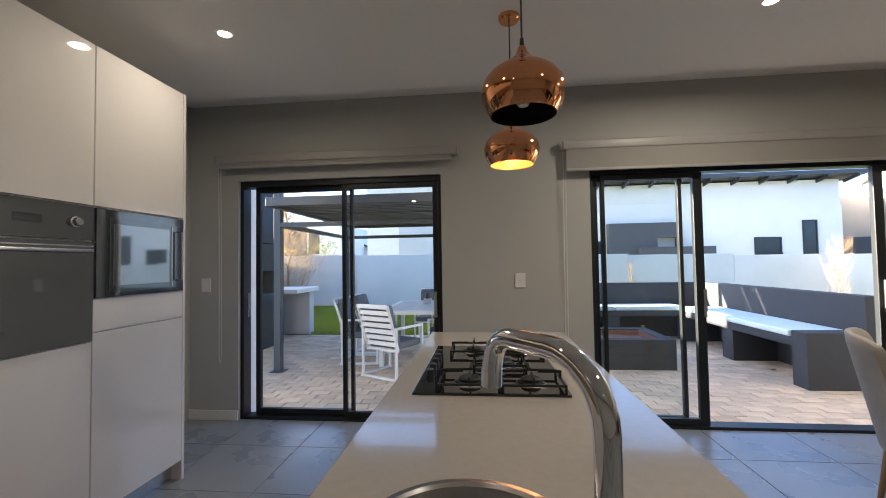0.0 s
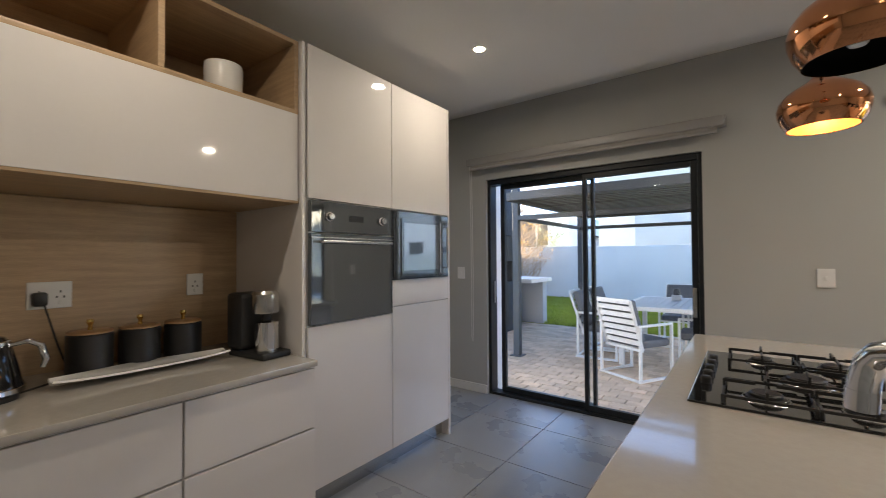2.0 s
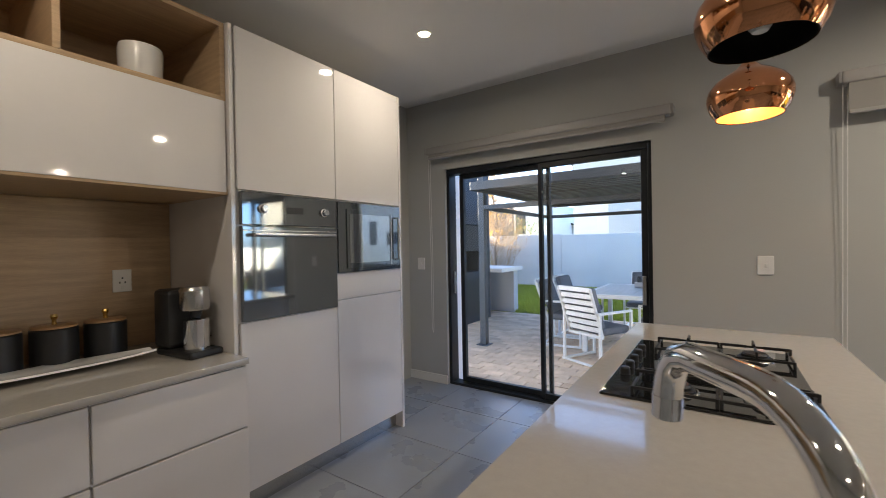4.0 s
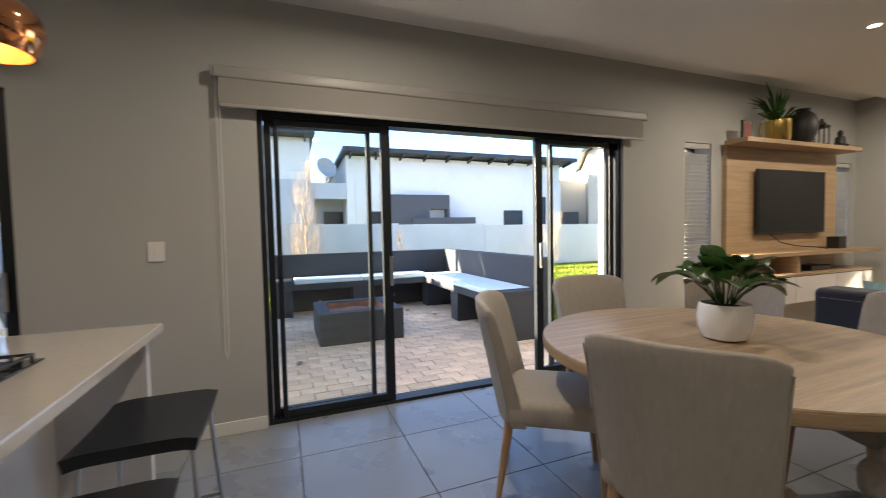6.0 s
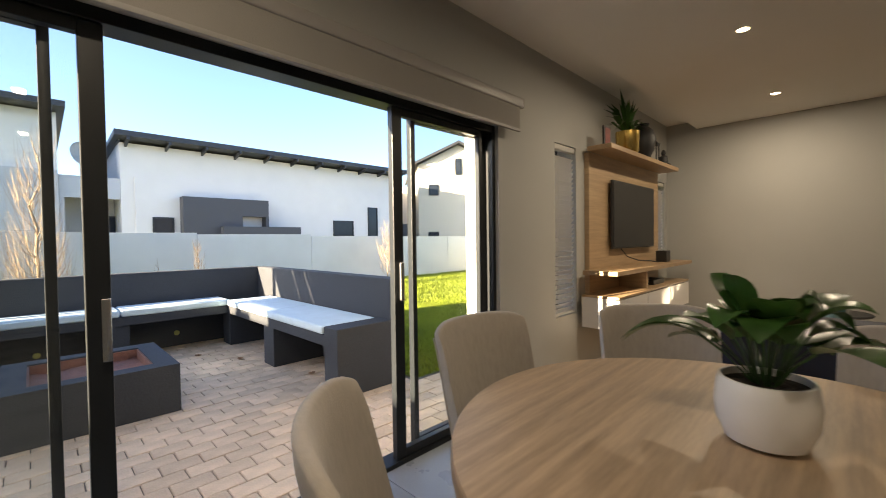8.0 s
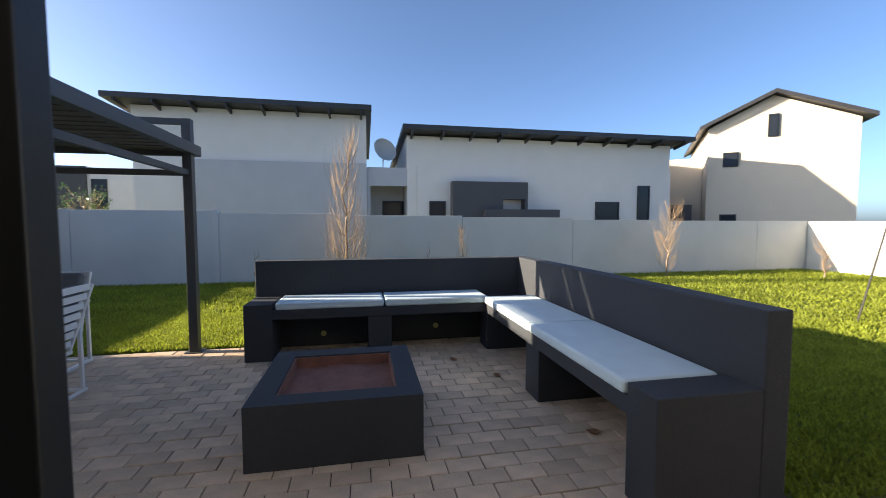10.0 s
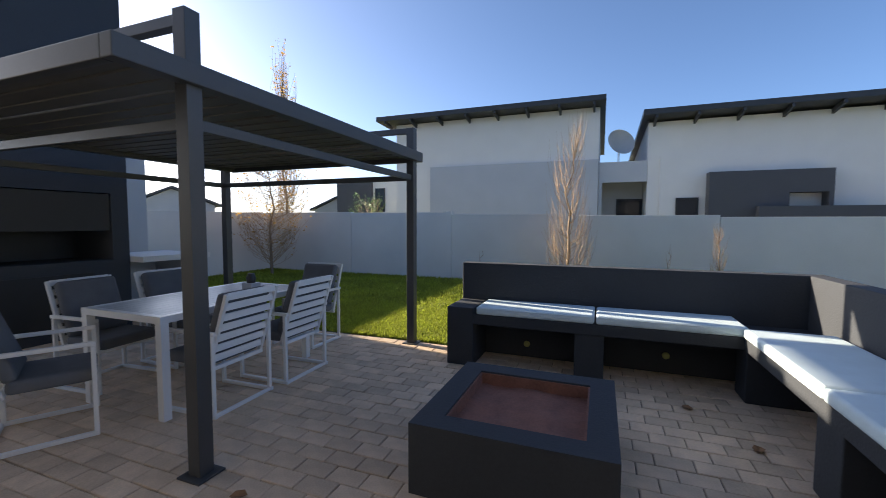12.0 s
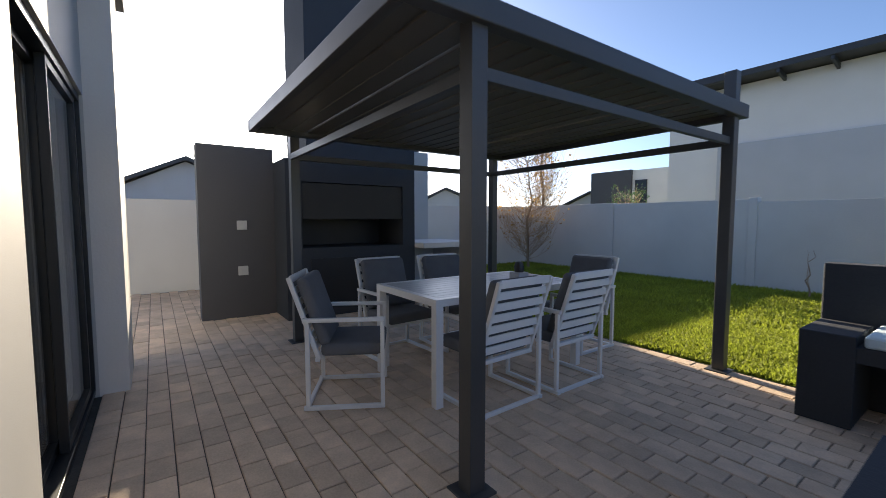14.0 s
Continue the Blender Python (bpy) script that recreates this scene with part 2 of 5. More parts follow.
def lathe(profile, cx=0.0, cy=0.0, seg=32, bm=None):
    """A turned shape from rows of radius, height."""
    bm = bm or bmesh.new()
    rings = []
    for r, z in profile:
        if r < 1e-5:
            rings.append([bm.verts.new((cx, cy, z))])
        else:
            rings.append([bm.verts.new((cx + r * math.cos(a * math.tau / seg), cy + r * math.sin(a * math.tau / seg), z)) for a in range(seg)])
    for lo, hi in zip(rings, rings[1:]):
        for k in range(seg):
            a, b = lo[k % len(lo)], lo[(k + 1) % len(lo)]
            c, d = hi[(k + 1) % len(hi)], hi[k % len(hi)]
            vs = []
            for v in (a, b, c, d):
                if v not in vs:
                    vs.append(v)
            if len(vs) > 2:
                bm.faces.new(vs)
    bmesh.ops.recalc_face_normals(bm, faces=bm.faces[:])
    return bm


def tube(points, radius, seg=8, bm=None, caps=True):
    """A round bar along points; radius may be a list."""
    bm = bm or bmesh.new()
    pts = [Vector(p) for p in points]
    rad = radius if isinstance(radius, (list, tuple)) else [radius] * len(pts)
    rings, side = [], None
    for i, p in enumerate(pts):
        d = (pts[min(i + 1, len(pts) - 1)] - pts[max(i - 1, 0)]).normalized()
        if side is None or abs(side.dot(d)) > 0.95:
            side = d.orthogonal().normalized()
        side = (side - d * side.dot(d)).normalized()
        up = d.cross(side)
        rings.append([bm.verts.new(p + (side * math.cos(k * math.tau / seg) + up * math.sin(k * math.tau / seg)) * rad[i]) for k in range(seg)])
    for lo, hi in zip(rings, rings[1:]):
        for k in range(seg):
            bm.faces.new((lo[k], lo[(k + 1) % seg], hi[(k + 1) % seg], hi[k]))
    if caps and seg > 2:
        bm.faces.new(rings[0][::-1])
        bm.faces.new(rings[-1])
    return bm


def bar(p, q, w, h, bm=None):
    """A square bar from p to q."""
    p, q = Vector(p), Vector(q)
    d = q - p
    one = box(-w / 2, w / 2, -h / 2, h / 2, 0, d.length, bevel=min(w, h) * 0.12, seg=1)
    one.transform(Matrix.Translation(p) @ d.to_track_quat("Z", "Y").to_matrix().to_4x4())
    return one if bm is None else join(bm, one)


# ---- room: floor, walls, ceiling ----
DOORWALL, OUTER, CEIL, RECESS = 3.55, 3.72, 2.70, 2.80
WEST, EAST, SOUTH = -2.66, 7.72, -3.2
PAVE = -0.04
floor = structure("floor", boxes((WEST - 0.2, 4.25, SOUTH - 0.2, 3.60, -0.2, -0.006)), M_GROUT, "dark grout bed under slate-grey floor tiles", "floor")
structure("floor_living", boxes((4.25, 12.0, SOUTH - 0.2, 3.60, -0.2, -0.01)), M_GROUT, "dark bed under the plank floor", "floor")
structure("wall_north", boxes(
    (WEST, -2.20, DOORWALL, OUTER, -0.2, RECESS + 0.3), (-2.20, -0.38, DOORWALL, OUTER, 2.11, RECESS + 0.3),
    (-0.38, 0.85, DOORWALL, OUTER, -0.2, RECESS + 0.3), (0.85, 3.93, DOORWALL, OUTER, 2.11, RECESS + 0.3),
    (3.93, 4.72, DOORWALL, OUTER, -0.2, RECESS + 0.3), (4.72, 5.10, DOORWALL, 3.87, -0.2, 0.60), (4.72, 5.10, DOORWALL, 3.87, 2.12, RECESS + 0.3),
    (5.10, 7.24, DOORWALL, 3.87, -0.2, RECESS + 0.3), (7.24, 7.62, DOORWALL, 3.87, -0.2, 0.96), (7.24, 7.62, DOORWALL, 3.87, 2.02, RECESS + 0.3),
    (7.62, EAST, DOORWALL, 3.87, -0.2, RECESS + 0.3)), M_WALL, "warm grey painted plaster wall with sliding doors", "wall")
structure("outer_wall", boxes((WEST, -2.20, OUTER, 3.90, -0.2, RECESS + 0.3), (3.93, 4.72, OUTER, 3.87, -0.2, RECESS + 0.3)), M_WHITEWALL, "white plastered outer face of the house wall", "wall")
structure("wall_west", boxes((WEST - 0.2, WEST, SOUTH - 0.2, 3.90, -0.2, RECESS + 0.3)), M_WALL, "warm grey painted plaster wall behind the kitchen", "wall")
structure("wall_south", boxes((WEST - 0.2, EAST + 0.2, SOUTH - 0.2, SOUTH, -0.2, RECESS + 0.3)), M_WALL, "plain warm grey painted wall", "wall")
structure("wall_east", boxes((EAST, EAST + 0.18, 1.37, 3.87, -0.2, RECESS + 0.3), (EAST, EAST + 0.18, 0.42, 1.37, 2.17, RECESS + 0.3),
    (EAST, EAST + 0.18, SOUTH - 0.2, 0.42, -0.2, RECESS + 0.3)), M_WALL, "warm grey painted wall with an open passage", "wall")
structure("ceiling", boxes((WEST, EAST, SOUTH, 3.19, CEIL, CEIL + 0.3), ), M_CEIL, "white plasterboard ceiling with lit downlights", "ceiling")
structure("ceiling_strip", boxes((WEST, EAST, 3.19, DOORWALL, RECESS, RECESS + 0.2)), M_CEIL, "white recessed ceiling strip above the sliding doors", "ceiling")
structure("roof", boxes((WEST - 0.5, 12.0, SOUTH - 0.5, 3.95, RECESS + 0.31, RECESS + 0.5)), M_DARKGREY, "plain roof slab over the room", "roof")
structure("baseboard", boxes((WEST, -2.20, DOORWALL - 0.014, DOORWALL, 0, 0.085), (-0.38, 0.85, DOORWALL - 0.014, DOORWALL, 0, 0.085), (3.93, EAST, DOORWALL - 0.014, DOORWALL, 0, 0.085),
    (EAST - 0.014, EAST, 1.37, DOORWALL - 0.014, 0, 0.085), bevel=0.003), M_TRIMW, "white painted skirting board", "baseboard")
structure("passage_walls", boxes((9.6, 9.75, -1.0, 3.0, -0.2, 2.7), (EAST + 0.18, 9.6, 2.2, 2.35, -0.2, 2.7), (EAST + 0.18, 9.6, -0.6, -0.45, -0.2, 2.7)), M_WALL, "plain grey passage wall", "wall")
structure("passage_ceiling", boxes((EAST + 0.18, 9.75, -1.0, 3.0, 2.45, 2.6)), M_CEIL, "plain white passage ceiling", "ceiling")


# ---- ground outside ----
structure("ground", boxes((-400, 400, 8.1, 600, -0.5, -0.055), (-400, 0.0, 3.7, 8.1, -0.5, -0.075), (0.0, 4.15, 3.6, 8.1, -0.5, -0.075), (4.15, 400, 4.75, 8.1, -0.5, -0.055), (4.15, 400, 3.6, 4.75, -0.5, -0.075)), M_LAWN, "lawn ground reaching to the distance", "ground")
structure("pavement", boxes((-7.2, 6.5, 3.60, 4.74, -0.07, PAVE - 0.012), (-7.2, 4.14, 4.74, 8.1, -0.07, PAVE - 0.012)), M_PAVJOINT, "sand bed under the concrete pavers", "pavement")


# ---- sliding doors ----
def sliding_door(name, x0, x1, panels, label):
    """panels: rows of x0, x1, y and the two stile widths of each leaf."""
    d = thing(name, label, "sliding door", kind="structure")
    part("door_frame", boxes((x0, x0 + 0.032, 3.58, 3.70, 0, 2.11), (x1 - 0.032, x1, 3.58, 3.70, 0, 2.11), (x0 + 0.032, x1 - 0.032, 3.58, 3.70, 2.06, 2.11),
        (x0 + 0.032, x1 - 0.032, 3.58, 3.70, -0.02, 0.022), bevel=0.003), M_BLACKAL, d)
    for a, b, y, wa, wb in panels:
        leaf = part("door_leaf", boxes((a, a + wa, y - 0.021, y + 0.021, 0.024, 2.058), (b - wb, b, y - 0.021, y + 0.021, 0.024, 2.058),
            (a + wa, b - wb, y - 0.021, y + 0.021, 2.015, 2.058), (a + wa, b - wb, y - 0.021, y + 0.021, 0.024, 0.075), bevel=0.003), M_BLACKAL, d)
        g = part("pane", boxes((a + 0.02, b - 0.02, y - 0.003, y + 0.003, 0.07, 2.02)), M_GLASS, leaf)
        g.visible_shadow = False
    return d


door_1 = sliding_door("door_1", -2.20, -0.38, [(-2.09, -1.18, 3.665, 0.044, 0.03), (-1.265, -0.415, 3.615, 0.034, 0.044)], "closed charcoal aluminium sliding glass door to the patio")
door_2 = sliding_door("door_2", 0.85, 3.93, [(0.885, 1.605, 3.665, 0.044, 0.032), (0.945, 1.74, 3.615, 0.032, 0.07), (3.002, 3.80, 3.615, 0.07, 0.034), (3.182, 3.895, 3.665, 0.036, 0.044)], "wide charcoal aluminium sliding glass door standing open")


# ---- kitchen ----
KX = -1.965
def kitchen_blocks():
    tall = thing("tall_cabinet", "tall gloss off-white cabinet with built-in oven and microwave", "cabinet")
    part("body", boxes((WEST, KX - 0.022, 1.32, 2.575, 0.12, 2.47)), M_GLOSS, tall)
    part("side_panel", box(WEST, KX - 0.005, 1.30, 1.32, 0.0, 2.485, bevel=0.001), M_GLOSS, tall)
    part("side_panel", box(WEST, KX, 2.575, 2.597, 0.0, 2.485, bevel=0.001), M_GLOSS, tall)
    part("plinth", boxes((WEST, KX - 0.07, 1.32, 2.575, 0.0, 0.12)), M_STEEL, tall, "brushed metal plinth")
    for a, b, c, d in ((1.335, 1.96, 1.665, 2.483), (1.966, 2.572, 1.665, 2.483), (1.335, 1.96, 0.125, 0.985), (1.966, 2.572, 0.125, 1.028), (1.966, 2.572, 1.034, 1.195)):
        part("door", box(KX - 0.02, KX, a, b, c, d, bevel=0.002), M_GLOSS, tall)
    return tall


kitchen_blocks()
island = thing("kitchen_island", "white kitchen island with a gloss end panel", "island")
part("body", boxes((-0.33, 0.10, 0.965, 2.70, 0.10, 0.862), (-0.33, 0.145, 0.58, 0.965, 0.10, 0.66), (-0.33, -0.262, 0.58, 0.965, 0.66, 0.862), (0.138, 0.145, 0.58, 0.965, 0.66, 0.862)), M_GLOSS, island)
part("plinth", boxes((-0.27, 0.05, 0.64, 2.70, 0, 0.10)), M_STEEL, island)
part("end_panel", box(-0.34, 0.42, 2.70, 2.74, 0, 0.862, bevel=0.002), M_GLOSS, island)
SINK = (-0.06, 0.765, 0.188)


def worktop_with_hole(x0, x1, y0, y1, z0, z1, cx, cy, r, n=64):
    bm, c = bmesh.new(), 0.004
    hole = [(cx + r * math.cos(k * math.tau / n), cy + r * math.sin(k * math.tau / n)) for k in range(n)]

    def ring(points, z):
        return [bm.verts.new((x, y, z)) for x, y in points]

    def rect(inset, z):
        return ring([(x0 + inset, y0 + inset), (x1 - inset, y0 + inset), (x1 - inset, y1 - inset), (x0 + inset, y1 - inset)], z)

    def band(a, b):
        for k in range(len(a)):
            bm.faces.new((a[k], a[(k + 1) % len(a)], b[(k + 1) % len(a)], b[k]))

    loops = [rect(c, z0), rect(0, z0 + c), rect(0, z1 - c), rect(c, z1)]
    for a, b in zip(loops, loops[1:]):
        band(a, b)
    low, high = ring(hole, z0), ring(hole, z1)
    band(low, high)
    for outer, inner in ((loops[0], low), (loops[-1], high)):
        edges = [bm.edges.get((l[k], l[(k + 1) % len(l)])) or bm.edges.new((l[k], l[(k + 1) % len(l)])) for l in (outer, inner) for k in range(len(l))]
        bmesh.ops.triangle_fill(bm, use_beauty=True, edges=edges)
    bmesh.ops.recalc_face_normals(bm, faces=bm.faces[:])
    return bm


top = part("island_worktop", worktop_with_hole(-0.375, 0.465, 0.53, 2.785, 0.862, 0.90, *SINK), M_QUARTZ)
tagged(top, "pale polished quartz worktop on the island", "worktop")

# ---- dining blocks ----
TABLE = (2.85, 1.92)
table = thing("dining_table", "round light oak dining table on a pedestal", "table", pose(*TABLE, 0))
part("tabletop", lathe([(0, 0.70), (0.778, 0.70), (0.785, 0.706), (0.785, 0.751), (0.781, 0.756), (0, 0.756)], seg=96), M_OAKTOP, table)
# ---- lamps of the room ----
def downlight(x, y, power=3.2):
    d = thing("downlight", "small round recessed ceiling downlight, lit warm, some added unseen", "downlight", pose(x, y, CEIL), group="ceiling downlights")
    part("rim", lathe([(0.034, -0.004), (0.046, -0.005), (0.047, 0.0), (0.034, 0.001), (0.034, -0.004)], seg=24), M_WHTPL, d)
    part("lens", lathe([(0, -0.0005), (0.033, -0.0005), (0.033, -0.002), (0, -0.002)], seg=24), M_LED, d)
    lamp = bpy.data.lights.new("downlight_beam", "AREA")
    lamp.shape, lamp.size, lamp.energy, lamp.color = "DISK", 0.09, power, (1.0, 0.89, 0.75)
    beam = new("downlight_beam", lamp)
    beam.matrix_world = pose(x, y, CEIL - 0.008)


# The last seven are unseen, added on a guessed grid to brighten the room.
for x, y, power in ((-1.5, 2.3, 0.5), (1.5, 2.37, 1.8), (5.0, 2.28, 2.0), (6.78, 2.29, 2.1), (-1.5, 0.4, 0.4), (-1.5, -1.5, 0.6), (1.5, 0.2, 0.6), (1.5, -1.8, 0.6), (5.0, 0.0, 0.5), (6.78, 0.0, 0.6), (5.0, -2.0, 0.5)):
    downlight(x, y, power)


# No lamp is known here; this one is added in place of daylight.
def passage_fill():
    d = thing("downlight", "made-up round ceiling light added to brighten the passage", "downlight", pose(8.75, 1.3, 2.45))
    part("lens", lathe([(0, -0.001), (0.045, -0.001), (0.045, -0.006), (0, -0.006)], seg=24), M_LED, d)
    lamp = bpy.data.lights.new("downlight_beam", "AREA")
    lamp.shape, lamp.size, lamp.energy, lamp.color = "DISK", 0.08, 0.45, (1.0, 0.93, 0.84)
    new("downlight_beam", lamp).matrix_world = pose(8.75, 1.3, 2.44)


passage_fill()


def pendant(x, y, z, lit):
    """z: height of the rim."""
    p = thing("pendant_lamp", "polished copper dome pendant lamp, " + ("lit warm" if lit else "unlit"), "pendant lamp", pose(x, y, 0), group="pendants over the island")
    out = [(0.118, 0.0), (0.137, 0.03), (0.148, 0.065), (0.150, 0.09), (0.143, 0.118), (0.122, 0.148), (0.09, 0.172), (0.055, 0.192), (0.03, 0.213), (0.018, 0.235), (0.013, 0.25)]
    part("shade", lathe([(r, z + h) for r, h in out] + [(0, z + 0.252)], seg=64), M_COPPER, p)
    # The unlit shade's inside is painted black for the darkness in it.
    part("inner_shade", lathe([(r - 0.004, z + h + 0.001) for r, h in out[:9]] + [(0, z + 0.205)], seg=48), M_COPIN if lit else M_BLKPL, p, "warm copper inside of the shade" if lit else "inside of the shade, its unlit darkness painted black")
    part("bulb", lathe([(0, z + 0.03), (0.018, z + 0.034), (0.03, z + 0.052), (0.032, z + 0.068), (0.024, z + 0.092), (0.014, z + 0.11), (0.014, z + 0.19)], seg=20), M_BULB if lit else M_BULBOFF, p)
    part("cord", tube([(0, 0, z + 0.25), (0, 0, CEIL - 0.02)], 0.0035), M_BLKPL, p)
    part("cord_grip", lathe([(0, z + 0.245), (0.009, z + 0.247), (0.007, z + 0.28), (0, z + 0.285)], seg=12), M_BLKPL, p)
    part("ceiling_rose", lathe([(0, CEIL - 0.03), (0.05, CEIL - 0.028), (0.058, CEIL - 0.018), (0.058, CEIL), (0, CEIL)], seg=32), M_COPPER, p)


pendant(0.136, 2.34, 1.875, True)
pendant(0.125, 1.58, 1.875, False)


# ---- kitchen run ----
BX, BZ = -1.85, 0.845
def base_unit(y0, y1):
    u = thing("base_cabinet", "gloss off-white base cabinet with two deep drawers", "cabinet", group="base cabinets")
    part("body", boxes((WEST, BX - 0.022, y0, y1, 0.11, BZ - 0.03)), M_GLOSS, u)
    part("plinth", boxes((WEST, BX - 0.07, y0, y1, 0, 0.11)), M_STEEL, u)
    part("drawer", box(BX - 0.02, BX, y0 + 0.003, y1 - 0.003, 0.115, 0.508, bevel=0.002), M_GLOSS, u)
    part("drawer", box(BX - 0.02, BX, y0 + 0.003, y1 - 0.003, 0.518, BZ - 0.042, bevel=0.002), M_GLOSS, u)


for a, b in ((0.706, 1.298), (0.0, 0.703), (-0.7, -0.003), (-1.4, -0.703)):
    base_unit(a, b)
tagged(part("kitchen_worktop", box(WEST, BX + 0.015, -1.4, 1.298, BZ - 0.03, BZ, bevel=0.003), M_QUARTZ), "pale polished quartz worktop along the wall", "worktop")
tagged(part("splashback", box(WEST, WEST + 0.02, -1.4, 1.298, BZ, 1.63, bevel=0.002), M_OAKY), "light oak veneer splashback panel", "splashback")
UX = -1.99
up = thing("wall_cabinet", "gloss off-white wall cabinet with open oak niches above", "cabinet")
part("underside", box(WEST, UX - 0.002, -1.4, 1.297, 1.632, 1.66, bevel=0.002), M_OAKY, up, "light oak underside")
part("body", box(WEST, UX - 0.022, -1.4, 1.297, 1.66, 2.09), M_OAK, up)
for a, b in ((-1.39, -0.03), (-0.02, 1.29)):
    part("door", box(UX - 0.02, UX, a, b, 1.645, 2.097, bevel=0.002), M_GLOSS, up)
part("niche_floor", box(WEST, UX - 0.005, -1.4, 1.297, 2.098, 2.12, bevel=0.002), M_OAKY, up)
part("niche_top", box(WEST, UX - 0.005, -1.4, 1.297, 2.462, 2.484, bevel=0.002), M_OAKY, up)
part("niche_back", box(WEST, WEST + 0.018, -1.4, 1.297, 2.12, 2.462), M_OAKY, up)
for y in (-1.4, -0.66, 0.005, 0.66, 1.272):
    part("niche_divider", box(WEST + 0.02, UX - 0.005, y, y + 0.024, 2.12, 2.462, bevel=0.001), M_OAK, up)
tagged(part("storage_pot", lathe([(0, 2.12), (0.075, 2.12), (0.085, 2.15), (0.09, 2.29), (0.086, 2.315), (0.08, 2.315), (0.082, 2.15), (0, 2.135)], -2.22, 1.02, 40), M_WHITECER), "plain white ceramic pot in the open niche", "pot")
tagged(part("storage_pot", lathe([(0, 2.12), (0.06, 2.12), (0.07, 2.15), (0.066, 2.2), (0.06, 2.2), (0.06, 2.15), (0, 2.13)], -2.25, -0.3, 40), M_WHITECER), "small white ceramic pot in the open niche", "pot")

oven = thing("oven", "built-in dark glass and steel oven", "oven")
part("door", box(KX - 0.02, KX + 0.012, 1.345, 1.955, 0.992, 1.48, bevel=0.003), M_OVEN, oven, "dark mirror-like glass oven door")
part("control_panel", box(KX - 0.02, KX + 0.010, 1.345, 1.955, 1.488, 1.655, bevel=0.003), M_OVEN, oven)
part("handle", tube([(KX + 0.012, 1.39, 1.435), (KX + 0.05, 1.39, 1.435), (KX + 0.05, 1.91, 1.435), (KX + 0.012, 1.91, 1.435)], 0.009, 10), M_STEEL, oven, "brushed steel bar handle")
part("trim", box(KX - 0.01, KX + 0.013, 1.345, 1.955, 1.455, 1.462, bevel=0.001), M_STEEL, oven)
for y in (1.46, 1.86):
    k = lathe([(0, 0), (0.026, 0), (0.026, 0.006), (0.02, 0.008), (0.019, 0.026), (0.016, 0.03), (0, 0.03)], seg=24)
    k.transform(pose(KX + 0.010, y, 1.573, 0, 90, 0))
    part("knob", k, M_STEEL, oven)
part("display", box(KX + 0.0102, KX + 0.0115, 1.60, 1.71, 1.555, 1.59), M_BLKPL, oven)
mw = thing("microwave", "built-in microwave with dark mirrored door", "microwave")
part("frame", box(KX - 0.02, KX + 0.008, 1.972, 2.57, 1.20, 1.655, bevel=0.003), M_OVEN, mw)
part("door", box(KX + 0.008, KX + 0.016, 2.04, 2.545, 1.225, 1.61, bevel=0.002), M_OVEN, mw)
part("window", box(KX + 0.016, KX + 0.018, 2.06, 2.44, 1.26, 1.58, bevel=0.001), mat("mirrored_glass", (0.34, 0.36, 0.38), 0.04, metal=0.8, var=0.03, coat=1.0), mw, "mirror-like grey glass")
part("handle", tube([(KX + 0.018, 2.51, 1.27), (KX + 0.045, 2.51, 1.27), (KX + 0.045, 2.51, 1.57), (KX + 0.018, 2.51, 1.57)], 0.008, 10), M_STEEL, mw, "brushed steel bar handle")
part("trim", box(KX + 0.016, KX + 0.02, 2.455, 2.465, 1.235, 1.60, bevel=0.001), M_STEEL, mw)


def wall_plate(name, label, m, gangs, category="socket"):
    """A cover plate in the local xz plane that looks along -y."""
    s = thing(name, label, category, m)
    w = 0.085 if gangs == 1 else 0.15
    part("plate", box(-w / 2, w / 2, -0.009, 0, -0.06, 0.06, bevel=0.003), M_WHTPL, s)
    for k in range(gangs):
        cx = (k - (gangs - 1) / 2) * 0.07
        if category == "switch":
            part("rocker", box(cx - 0.008, cx + 0.008, -0.014, -0.009, -0.014, 0.014, bevel=0.002), M_WHTPL, s)
            part("inset", box(cx - 0.02, cx + 0.02, -0.0105, -0.009, -0.035, 0.035, bevel=0.001), M_WHTPL, s)
        else:
            for dx, dz in ((0, 0.02), (-0.012, -0.004), (0.012, -0.004)):
                part("pin_hole", box(cx + dx - 0.003, cx + dx + 0.003, -0.0098, -0.009, dz - 0.01, dz), M_BLKPL, s)
            part("rocker", box(cx - 0.007, cx + 0.007, -0.014, -0.009, -0.044, -0.024, bevel=0.002), M_WHTPL, s)
    return s


wall_plate("wall_socket", "white single wall socket on the oak splashback", pose(WEST + 0.02, 1.06, 1.205, 0, 0, 90), 1)
wall_plate("wall_socket", "white double wall socket with a black plug", pose(WEST + 0.02, 0.46, 1.19, 0, 0, 90), 2)
wall_plate("wall_socket", "white single wall socket on the oak splashback", pose(WEST + 0.02, 0.2, 1.17, 0, 0, 90), 1)
wall_plate("light_switch", "white light switch between the sliding doors", pose(0.27, DOORWALL, 1.198), 1, "switch")
wall_plate("light_switch", "white light switch beside the closed sliding door", pose(-2.5, DOORWALL, 1.185), 1, "switch")

